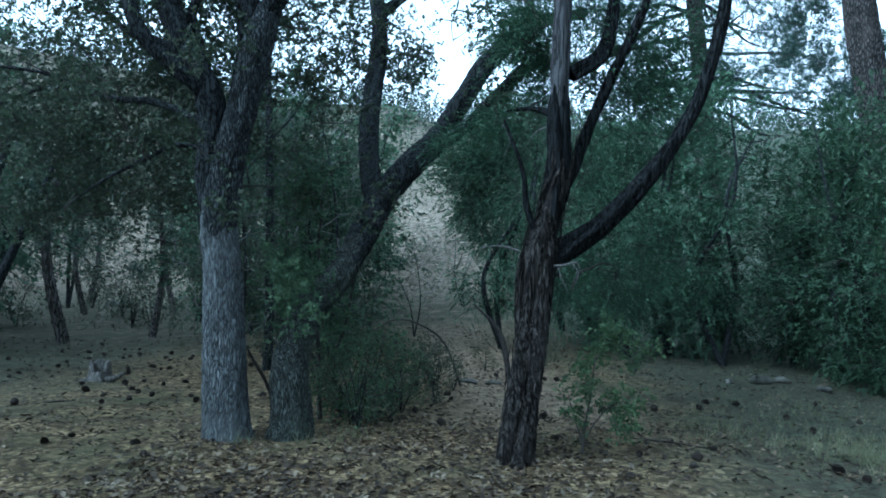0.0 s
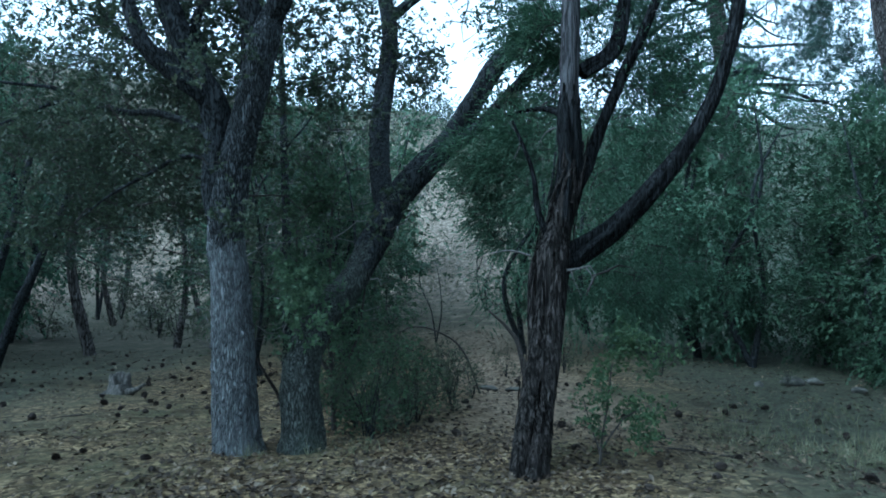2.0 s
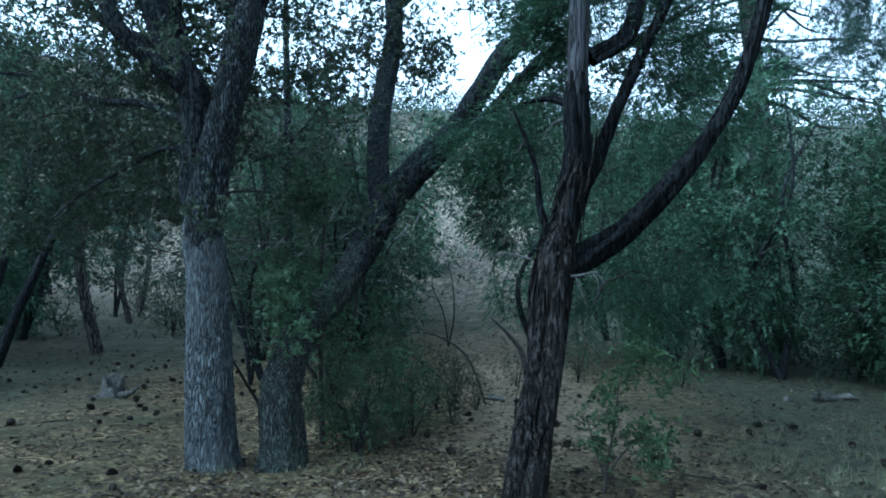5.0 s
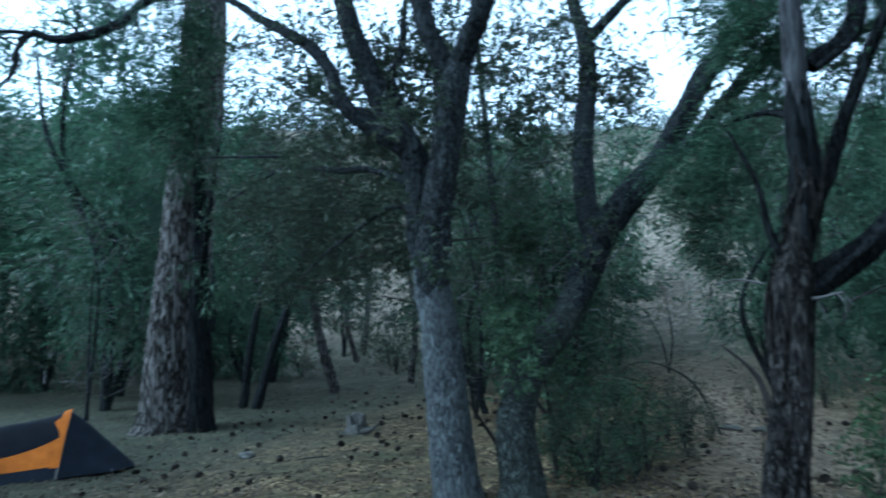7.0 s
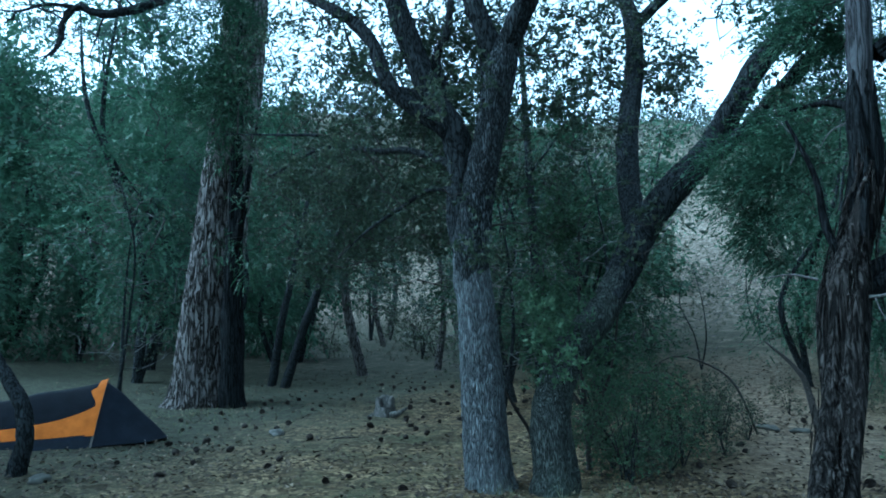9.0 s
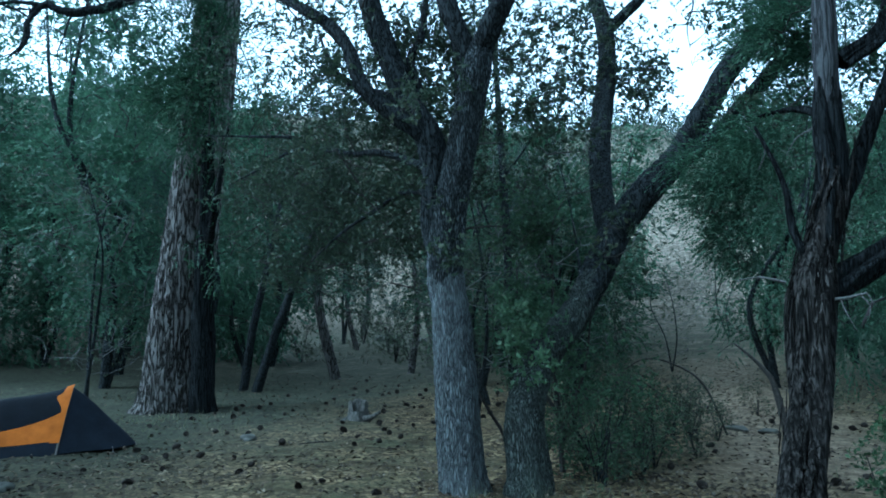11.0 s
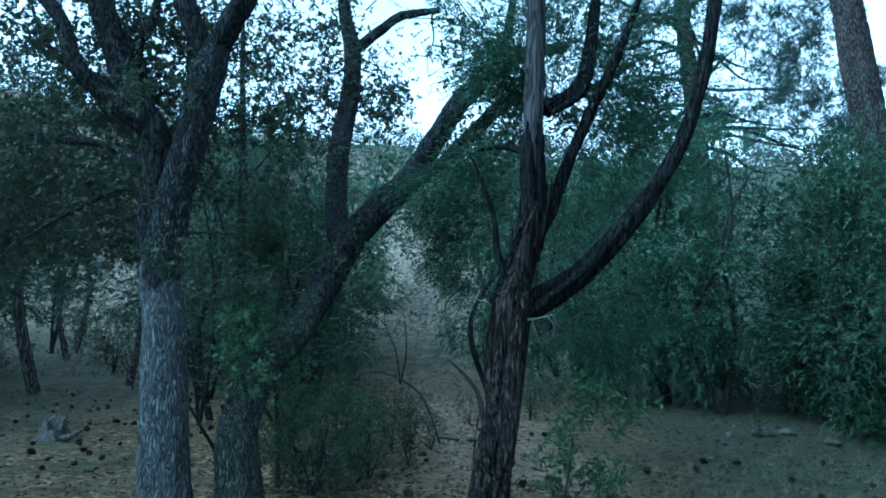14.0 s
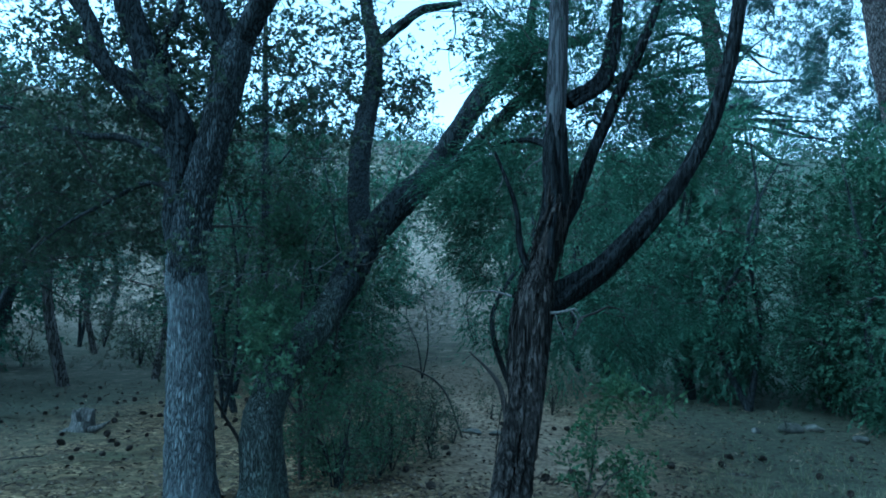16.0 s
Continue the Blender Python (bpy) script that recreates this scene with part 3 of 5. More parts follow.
def height(x, y):
    """The lie of the land: level under the trees, falling a little to one side, rising to a wooded slope behind."""
    x, y = np.asarray(x, float), np.asarray(y, float)
    z = -0.05 * np.minimum(soft(x - 1.2, 0.5), 6) + 0.012 * np.minimum(soft(-x - 3, 0.5), 12)
    z = z + 0.025 * np.sin(x * 1.3 + 0.6) * np.sin(y * 1.1) + 0.012 * np.sin(x * 3.7) * np.cos(y * 4.1 + x)
    foot = 42 - 24 / (1 + np.exp(-(x + 6.5) / 1.6))
    rise = (0.62 - 0.27 / (1 + np.exp(-(x + 6.5) / 1.6))) * soft(y - foot, 3.0)
    rise = rise + 0.6 * soft(-x - 23, 3.0) * (y > -300)
    z = z + 34 * np.tanh(rise / 34) + 0.02 * soft(y - 24, 3) * (y < 400)
    return z + np.where(y > 14, 0.25 * np.sin(x * 0.35) * np.sin(y * 0.3), 0) * np.clip((y - 14) / 10, 0, 1)


def gz(x, y):
    return float(height(x, y))


def build_ground():
    def steps(lo, hi, a, b, fine):
        mid = np.arange(a, b, fine)
        return np.concatenate([(a - (a - lo) * (np.geomspace(1e-3, 1, 40)))[::-1], mid, b + (hi - b) * np.geomspace(1e-3, 1, 40)])

    xs, ys = steps(-600, 600, -9.0, 7.0, 0.11), steps(-400, 700, 1.5, 16.0, 0.11)
    gx, gy = np.meshgrid(xs, ys)
    z = height(gx, gy)
    v = np.stack([gx, gy, z], -1).reshape(-1, 3)
    rng = np.random.default_rng(4)
    v[:, 2] += rng.normal(size=len(v)) * 0.006 * (np.abs(v[:, 0]) < 10)
    w = len(xs)
    i = (np.arange(len(ys) - 1)[:, None] * w + np.arange(w - 1)).ravel()
    tris = np.concatenate([np.stack([i, i + 1, i + w + 1], 1), np.stack([i, i + w + 1, i + w], 1)])
    me = tri_mesh("ground", v, tris, FLOOR)
    me.polygons.foreach_set("use_smooth", [True] * len(me.polygons))
    tagged(new("ground", me), "brown forest floor of leaf litter under the trees, pale grass beyond", "ground", kind="structure")


build_ground()

# ---- the oaks in the middle ----
oak = tree(
    "oak_tree", "grey oak with deeply furrowed bark, forking above head height", "tree", (-1.95, 6.25, 0),
    [
        [(-1.95, 6.27, -0.25, 0.30), (-1.95, 6.27, -0.02, 0.225), (-1.96, 6.26, 0.12, 0.195), (-1.98, 6.25, 0.4, 0.182), (-2.0, 6.25, 0.86, 0.172), (-2.03, 6.25, 1.44, 0.158), (-2.07, 6.25, 1.8, 0.15), (-2.07, 6.24, 2.0, 0.125), (-2.04, 6.22, 2.2, 0.03)],
        [(-2.07, 6.24, 1.6, 0.12), (-2.06, 6.23, 1.95, 0.152), (-1.97, 6.19, 2.45, 0.13), (-1.82, 6.15, 3.0, 0.125), (-1.72, 6.15, 3.49, 0.122), (-1.67, 6.17, 3.72, 0.10)],
        [(-1.72, 6.2, 3.55, 0.09), (-1.87, 6.1, 3.95, 0.085), (-1.94, 6.1, 4.2, 0.08), (-2.1, 6.2, 5.2, 0.06), (-2.1, 6.5, 6.4, 0.03)],
        [(-1.73, 6.2, 3.6, 0.09), (-1.52, 6.1, 3.92, 0.09), (-1.38, 6.1, 4.2, 0.085), (-1.1, 6.2, 5.2, 0.06), (-1.0, 6.4, 6.4, 0.03)],
        [(-2.1, 6.27, 1.85, 0.10), (-2.19, 6.34, 2.3, 0.115), (-2.18, 6.36, 2.65, 0.115), (-2.22, 6.33, 3.03, 0.118), (-2.4, 6.3, 3.35, 0.11), (-2.58, 6.3, 3.8, 0.105), (-2.78, 6.3, 4.4, 0.095), (-3.0, 6.4, 5.4, 0.07), (-3.2, 6.6, 6.6, 0.03)],
        [(-2.2, 6.3, 3.0, 0.06), (-2.5, 6.1, 3.25, 0.065), (-2.72, 6.0, 3.5, 0.06), (-2.86, 6.0, 3.86, 0.056), (-3.09, 6.0, 4.14, 0.05), (-3.46, 6.0, 4.4, 0.04), (-4.1, 6.0, 4.9, 0.02)],
        [(-2.28, 6.35, 3.15, 0.045), (-2.34, 6.4, 3.5, 0.045), (-2.42, 6.4, 3.8, 0.042), (-2.3, 6.4, 4.05, 0.038), (-2.25, 6.5, 4.8, 0.02)],
        [(-2.2, 6.35, 2.75, 0.045), (-2.8, 6.6, 3.02, 0.034), (-3.3, 6.9, 3.13, 0.028), (-3.65, 7.0, 3.25, 0.024), (-4.1, 7.0, 3.42, 0.02), (-4.5, 7.0, 3.48, 0.015), (-5.4, 7.0, 3.6, 0.004)],
        [(-3.3, 6.9, 3.12, 0.024), (-4.0, 7.0, 3.28, 0.02), (-4.5, 7.0, 3.12, 0.014), (-5.0, 7.1, 3.0, 0.004)],
        [(-2.1, 6.32, 2.3, 0.05), (-2.05, 6.5, 3.0, 0.05), (-2.0, 6.55, 3.6, 0.045), (-2.08, 6.6, 4.3, 0.035), (-2.1, 6.7, 5.2, 0.015)],
        [(-2.4, 6.3, 3.35, 0.045), (-2.75, 6.45, 3.55, 0.04), (-3.1, 6.6, 3.7, 0.03), (-3.5, 6.8, 4.1, 0.022), (-3.8, 7.0, 4.7, 0.008)],
        [(-2.24, 6.4, 2.55, 0.032), (-2.6, 6.6, 2.62, 0.026), (-2.94, 6.7, 2.5, 0.02), (-3.4, 6.8, 2.3, 0.013), (-3.8, 6.9, 2.05, 0.004)],
    ],
    # the layer near z 6 is out of view, thickened to shade the limbs
    [((-3.3, 6.9, 3.4), (0.9, 1.1, 0.9), 90), ((-2.6, 7.0, 4.7), (1.4, 1.5, 1.1), 130), ((-3.5, 8.0, 2.6), (0.9, 0.9, 0.8), 70), ((-2.3, 6.8, 6.0), (2.4, 2.2, 1.0), 230), ((-4.6, 6.6, 5.9), (1.4, 1.5, 0.6), 90), ((-2.7, 6.9, 2.6), (0.5, 0.8, 0.6), 40), ((-1.4, 7.2, 2.9), (0.6, 0.7, 0.7), 40),
     ((-4.4, 8.4, 3.2), (0.9, 0.8, 0.7), 50), ((-2.0, 5.9, 3.0), (0.5, 0.25, 0.5), 16), ((-2.05, 5.9, 2.3), (0.4, 0.12, 0.4), 16), ((-3.4, 6.2, 2.7), (0.7, 0.5, 0.4), 26), ((-2.4, 6.9, 3.8), (0.8, 0.6, 0.7), 90), ((-3.4, 7.5, 4.0), (1.0, 0.9, 0.7), 100), ((-3.9, 8.0, 3.1), (1.2, 1.0, 1.1), 190), ((-2.9, 7.2, 3.4), (0.7, 0.7, 0.8), 70),
     ((-4.9, 8.3, 2.9), (1.0, 0.8, 0.9), 130), ((-4.3, 7.6, 2.2), (0.8, 0.6, 0.5), 60), ((-4.0, 7.9, 3.2), (1.6, 1.0, 0.7), 150), ((-2.3, 6.9, 4.2), (0.9, 0.6, 0.5), 50), ((-2.2, 6.8, 3.9), (0.5, 0.4, 0.5), 50), ((-2.75, 7.2, 4.2), (0.5, 0.4, 0.4), 40), ((-4.6, 9.2, 3.5), (1.1, 0.6, 0.8), 110), ((-3.6, 9.0, 2.9), (0.8, 0.5, 0.6), 70), ((-3.4, 6.4, 4.3), (0.8, 0.5, 0.5), 56), ((-4.5, 7.4, 4.7), (0.9, 0.7, 0.6), 60), ((-2.6, 7.0, 3.3), (0.9, 0.5, 0.7), 90), ((-1.4, 6.9, 3.75), (0.45, 0.4, 0.5), 56), ((-3.2, 7.2, 2.6), (0.9, 0.5, 0.5), 70), ((-5.2, 8.2, 3.8), (0.7, 0.7, 0.7), 50), ((-4.2, 8.6, 1.9), (0.9, 0.8, 0.5), 40)],
    "oak", OAK_LEAF, 5, 0.085, 0.05, OAK_BARK, oak_relief, 80, 0.026, 0.014, 3, limb_bark=SHADED_LIMB,
)
leaning_oak = tree(
    "oak_tree", "leaning oak with furrowed bark, bent over towards the juniper", "tree", (-1.42, 6.35, 0),
    [
        [(-1.45, 6.35, -0.25, 0.24), (-1.43, 6.35, 0.0, 0.205), (-1.42, 6.37, 0.15, 0.185), (-1.45, 6.38, 0.62, 0.155), (-1.36, 6.6, 1.05, 0.14), (-1.12, 6.95, 1.42, 0.135), (-0.95, 7.15, 1.78, 0.12), (-0.8, 7.33, 2.05, 0.03)],
        [(-1.05, 7.02, 1.55, 0.12), (-0.92, 7.2, 1.85, 0.137), (-0.72, 7.45, 2.3, 0.14), (-0.45, 7.6, 2.65, 0.14), (-0.17, 7.8, 2.98, 0.125), (0.08, 7.9, 3.42, 0.11), (0.3, 8.0, 3.8, 0.105), (0.58, 8.05, 4.1, 0.09), (0.92, 8.05, 4.36, 0.075), (1.5, 8.1, 4.5, 0.05)],
        [(-0.8, 7.45, 2.15, 0.11), (-0.92, 7.75, 2.5, 0.11), (-1.0, 8.2, 3.27, 0.105), (-0.97, 8.9, 4.36, 0.10), (-1.01, 9.15, 4.95, 0.095), (-1.12, 9.2, 5.5, 0.07), (-1.2, 9.3, 6.6, 0.03)],
        [(-1.0, 9.1, 4.85, 0.06), (-0.65, 9.1, 5.14, 0.055), (-0.37, 9.1, 5.33, 0.05), (0.1, 9.1, 5.4, 0.03)],
        [(0.05, 9.1, 5.4, 0.018), (0.0, 8.9, 5.2, 0.013), (0.03, 8.8, 4.9, 0.01), (-0.05, 8.8, 4.65, 0.007), (-0.03, 8.8, 4.4, 0.003)],
        [(0.28, 8.0, 3.8, 0.05), (0.75, 8.0, 4.25, 0.05), (0.9, 7.9, 4.9, 0.045), (1.1, 7.9, 5.8, 0.02)],
        [(-0.3, 7.68, 2.8, 0.06), (0.06, 7.7, 3.02, 0.07), (0.5, 7.7, 3.46, 0.065), (0.86, 7.7, 3.77, 0.06), (1.3, 7.7, 3.74, 0.05), (1.8, 7.7, 3.95, 0.03), (2.3, 7.8, 4.3, 0.01)],
    ],
    # unseen layers around z 6 are added to shade the trunks below
    [((-0.9, 9.2, 5.0), (0.9, 1.0, 1.1), 90), ((-0.95, 8.9, 4.3), (0.6, 0.6, 0.6), 76), ((-1.6, 8.6, 4.2), (0.7, 0.6, 0.6), 64), ((-1.5, 8.9, 4.9), (0.9, 0.7, 0.6), 76), ((-1.1, 9.0, 6.4), (1.5, 1.4, 0.8), 90), ((0.2, 7.2, 5.9), (1.3, 1.3, 0.6), 30), ((1.0, 8.2, 5.1), (0.9, 0.9, 0.6), 60), ((0.55, 8.2, 4.45), (0.55, 0.4, 0.45), 46), ((-0.9, 9.0, 3.9), (0.5, 0.7, 0.6), 26), ((-0.6, 9.0, 4.2), (0.35, 0.5, 0.5), 16), ((0.75, 7.6, 3.3), (0.7, 0.3, 0.35), 60), ((1.2, 7.6, 3.75), (0.6, 0.3, 0.3), 40), ((-0.72, 7.0, 2.1), (0.3, 0.15, 0.28), 12)],
    "oak", OAK_LEAF, 3, 0.10, 0.06, OAK_MOSSY, oak_relief, 70, 0.028, 0.014, 5, limb_bark=SHADED_LIMB,
)
# the stem over the fork gets the bark with shade in its colour
[o for o in oak.children if o.name.startswith("limb")][0].data.materials[0] = OAK_SHADED

# ---- the shaggy juniper ----
juniper = tree(
    "juniper_tree", "old juniper with twisted shredding bark and one long curved limb", "tree", (0.47, 5.75, 0),
    [
        [(0.43, 5.5, -0.25, 0.15), (0.45, 5.55, -0.05, 0.10), (0.47, 5.6, 0.12, 0.075), (0.555, 5.87, 0.7, 0.075), (0.64, 6.03, 1.15, 0.08), (0.71, 6.13, 1.55, 0.10), (0.79, 6.2, 1.95, 0.10), (0.87, 6.22, 2.2, 0.09), (0.92, 6.23, 2.45, 0.03)],
        [(0.78, 6.19, 1.9, 0.10), (0.877, 6.23, 2.35, 0.094), (0.892, 6.25, 2.7, 0.09), (0.903, 6.28, 2.95, 0.08), (0.916, 6.29, 3.25, 0.03)],
        [(0.70, 6.15, 1.48, 0.09), (0.9, 6.22, 1.63, 0.10), (1.1, 6.28, 1.755, 0.088), (1.3, 6.3, 1.9, 0.08), (1.685, 6.3, 2.3, 0.07), (1.917, 6.3, 2.6, 0.063), (2.1, 6.3, 2.92, 0.058), (2.22, 6.3, 3.24, 0.054), (2.31, 6.3, 3.53, 0.052), (2.41, 6.32, 3.95, 0.05), (2.52, 6.38, 4.4, 0.045), (2.8, 6.5, 5.2, 0.02)],
        [(0.9, 6.3, 2.1, 0.05), (1.04, 6.45, 2.36, 0.06), (1.19, 6.5, 2.74, 0.055), (1.4, 6.5, 3.22, 0.05), (1.65, 6.5, 3.74, 0.042), (1.95, 6.6, 4.45, 0.02)],
        [(0.68, 6.1, 1.75, 0.03), (0.60, 6.12, 2.0, 0.028), (0.56, 6.15, 2.35, 0.02), (0.4, 6.2, 2.8, 0.01)],
        [(0.95, 6.3, 2.7, 0.045), (0.82, 6.6, 2.95, 0.032), (0.6, 6.9, 3.05, 0.02), (0.3, 7.1, 3.0, 0.008)],
        [(1.0, 6.3, 3.2, 0.06), (1.35, 6.5, 3.5, 0.06), (1.5, 6.6, 4.2, 0.04), (1.6, 6.7, 5.0, 0.02)],
        [(0.888, 6.25, 2.6, 0.03), (0.903, 6.27, 2.95, 0.078), (0.917, 6.28, 3.27, 0.084), (0.944, 6.3, 3.9, 0.082), (0.999, 6.4, 5.2, 0.05), (1.034, 6.5, 6.0, 0.02)],
    ],
    # layer at z 5.4 is unseen, its density set for the light below
    [((0.45, 7.0, 2.8), (0.5, 0.4, 0.5), 60), ((0.8, 7.0, 3.85), (0.45, 0.35, 0.35), 50), ((1.25, 6.9, 4.1), (0.6, 0.4, 0.4), 50), ((0.3, 7.2, 2.0), (0.3, 0.3, 0.4), 34), ((0.3, 7.1, 2.75), (0.6, 0.4, 0.22), 50),
     ((1.75, 7.6, 1.5), (0.45, 0.4, 0.4), 46), ((1.95, 7.9, 1.15), (0.3, 0.3, 0.25), 20), ((2.4, 8.2, 1.8), (0.4, 0.4, 0.4), 30), ((1.35, 6.9, 2.3), (0.35, 0.3, 0.3), 24), ((0.98, 6.5, 1.2), (0.07, 0.1, 0.3), 12), ((0.75, 7.0, 3.1), (0.4, 0.4, 0.35), 36), ((0.5, 6.9, 2.35), (0.35, 0.3, 0.3), 14), ((0.75, 7.2, 3.9), (0.4, 0.6, 0.5), 30), ((0.3, 7.0, 2.5), (0.5, 0.5, 0.5), 40), ((1.7, 7.2, 3.9), (0.9, 0.9, 0.7), 70), ((1.5, 6.8, 5.4), (1.7, 1.5, 0.8), 60), ((1.9, 7.6, 2.9), (0.7, 0.6, 0.5), 36), ((1.3, 7.0, 3.75), (0.9, 0.6, 0.7), 90), ((1.6, 6.9, 3.3), (0.7, 0.5, 0.5), 70), ((2.1, 7.0, 4.0), (0.7, 0.5, 0.5), 60), ((0.9, 7.1, 4.6), (1.0, 0.8, 0.5), 80)],
    "juniper", JUN_SOFT, 30, 0.085, 0.082, JUN_BARK, juniper_relief, 80, 0.025, 0.013, 7, limb_bark=JUN_LIMB, slim=0.55,
)
bleached = [o for o in juniper.children if o.name.startswith("limb")][-1]
bleached.data.materials[0] = JUN_WOOD
tagged(bleached, "bleached bare upper stem")

o = Vector((0.47, 5.75, 0))
for pts in ([(0.74, 6.02, 1.5, 0.014), (0.85, 5.98, 1.5, 0.01), (0.99, 5.96, 1.53, 0.007)], [(0.95, 5.97, 1.525, 0.006), (1.0, 5.95, 1.45, 0.004), (0.99, 5.95, 1.36, 0.002)],
            [(0.84, 5.98, 1.5, 0.005), (0.86, 5.97, 1.42, 0.004), (0.92, 5.96, 1.28, 0.002)], [(0.99, 5.96, 1.53, 0.005), (1.02, 5.95, 1.47, 0.003), (1.05, 5.95, 1.43, 0.002)],
            [(0.52, 6.0, 1.62, 0.01), (0.36, 5.97, 1.66, 0.007), (0.2, 5.95, 1.64, 0.003)],
            [(0.44, 6.62, 2.53, 0.005), (0.49, 6.6, 2.65, 0.0045), (0.47, 6.6, 2.75, 0.004), (0.4, 6.6, 2.86, 0.003), (0.36, 6.6, 2.9, 0.002)], [(0.9, 6.2, 2.75, 0.008), (0.72, 6.4, 2.72, 0.006), (0.63, 6.5, 2.6, 0.003)]):
    v, f = tube(spline([(x - o.x, y - o.y, z, r) for x, y, z, r in pts], 0.03), 6, plain_relief)
    part("dead_twig", mesh_of("dead_twig", v, f, GREY_TWIG), juniper, "pale broken dead twig")


def bark_shreds():
    """Long loose strips that peel off the trunk at their lower ends."""
    rng = np.random.default_rng(71)
    line = spline([(-0.02, -0.2, -0.05, 0.128), (0.0, -0.15, 0.12, 0.12), (0.09, 0.12, 0.7, 0.118), (0.17, 0.28, 1.15, 0.125), (0.23, 0.35, 1.55, 0.13), (0.32, 0.45, 1.95, 0.12), (0.43, 0.48, 2.35, 0.115), (0.49, 0.5, 2.7, 0.108)], 0.02)
    verts, faces = [], []
    for i in range(150):
        k0 = int(rng.integers(12, len(line) - 4))
        n = int(rng.integers(6, 16))
        a, w, peel, drift = rng.uniform(0, 6.283), rng.uniform(0.005, 0.013), rng.uniform(0.0, 0.014), rng.normal() * 0.02
        base = len(verts)
        m = 0
        for q in range(n):
            k = k0 - q
            if k < 3:
                break
            x, y, z, r = line[k]
            e = r * 1.12 + 0.010 + peel * (q / n) ** 2
            b = a + drift * q
            for side in (-1, 1):
                c, sn = math.cos(b + side * w / r), math.sin(b + side * w / r)
                verts.append((x + e * c, y + e * sn, z))
            verts.append((x + (e - 0.006) * math.cos(b), y + (e - 0.006) * math.sin(b), z))
            m += 1
        for q in range(m - 1):
            t = base + 3 * q
            faces += [(t, t + 3, t + 4, t + 1), (t + 1, t + 4, t + 5, t + 2), (t + 2, t + 5, t + 3, t)]
    tagged(part("shredded_bark", mesh_of("shredded_bark", verts, faces, JUN_BARK), juniper, "loose shredding strips of bark"), kind="stuff")


bark_shreds()


def trunk_strands():
    """The trunk is grown together from a few stems that wind round one another, with dark hollows between."""
    axis = spline([(-0.03, -0.24, -0.25, 0.17), (-0.02, -0.2, -0.05, 0.142), (0.0, -0.15, 0.12, 0.13), (0.09, 0.12, 0.7, 0.13), (0.17, 0.28, 1.15, 0.138), (0.23, 0.35, 1.55, 0.14), (0.30, 0.43, 1.9, 0.09), (0.38, 0.47, 2.2, 0.06)], 0.03)
    for i, (start, wind, away, thick) in enumerate(((-2.75, 0.5, 0.74, 0.46), (-1.75, 0.62, 0.80, 0.34), (-0.85, 0.55, 0.74, 0.40), (0.3, 0.5, 0.62, 0.42), (1.6, 0.5, 0.7, 0.5), (-2.2, 0.62, 0.86, 0.2))):
        line = []
        for x, y, z, r in axis:
            a = start + wind * z + 0.25 * math.sin(2.3 * z + i)
            swell = 1 + 0.22 * math.sin(4.1 * z + 2.2 * i)
            line.append((x + math.cos(a) * r * away, y + math.sin(a) * r * away, z, r * thick * swell))
        v, f = tube(np.array(line), 30, lambda a, up, r: 0.4 * juniper_relief(a, up, r), i * 1.7)
        part("trunk_strand", mesh_of("trunk_strand", v, f, JUN_BARK), juniper)


trunk_strands()

# ---- the pines ----
def crooked(start, way, long, thick, seed):
    """A thin bare branch that changes its mind every hand's width."""
    rng = np.random.default_rng(seed)
    p, d, out = np.array(start, float), np.array(way, float), []
    n = 7
    for i in range(n):
        out.append((*p, thick * (1 - 0.85 * i / (n - 1))))
        d = d + rng.normal(size=3) * 0.45
        d /= np.linalg.norm(d)
        p = p + d * long / n
    return out


DEAD_BOUGHS = [crooked(a, w, k, 0.02, 90 + i) for i, (a, w, k) in enumerate((
    ((-9.0, 9.38, 6.95), (-0.6, -0.3, 0.5), 1.2), ((-9.5, 8.8, 6.6), (-0.5, -0.5, -0.6), 1.3), ((-9.75, 8.5, 6.6), (-0.9, -0.2, 0.3), 1.5), ((-9.9, 8.34, 6.4), (-0.8, -0.5, -0.2), 1.2), ((-8.6, 9.5, 7.2), (-0.2, -0.4, -0.9), 1.1),
    ((-9.2, 9.1, 6.8), (0.1, -0.6, -0.7), 1.0), ((-10.3, 7.8, 6.4), (-0.6, -0.3, -0.6), 0.9), ((-9.95, 8.3, 5.97), (-0.7, -0.2, -0.5), 0.8), ((-10.0, 8.1, 6.58), (-0.4, -0.4, 0.7), 0.9)))]
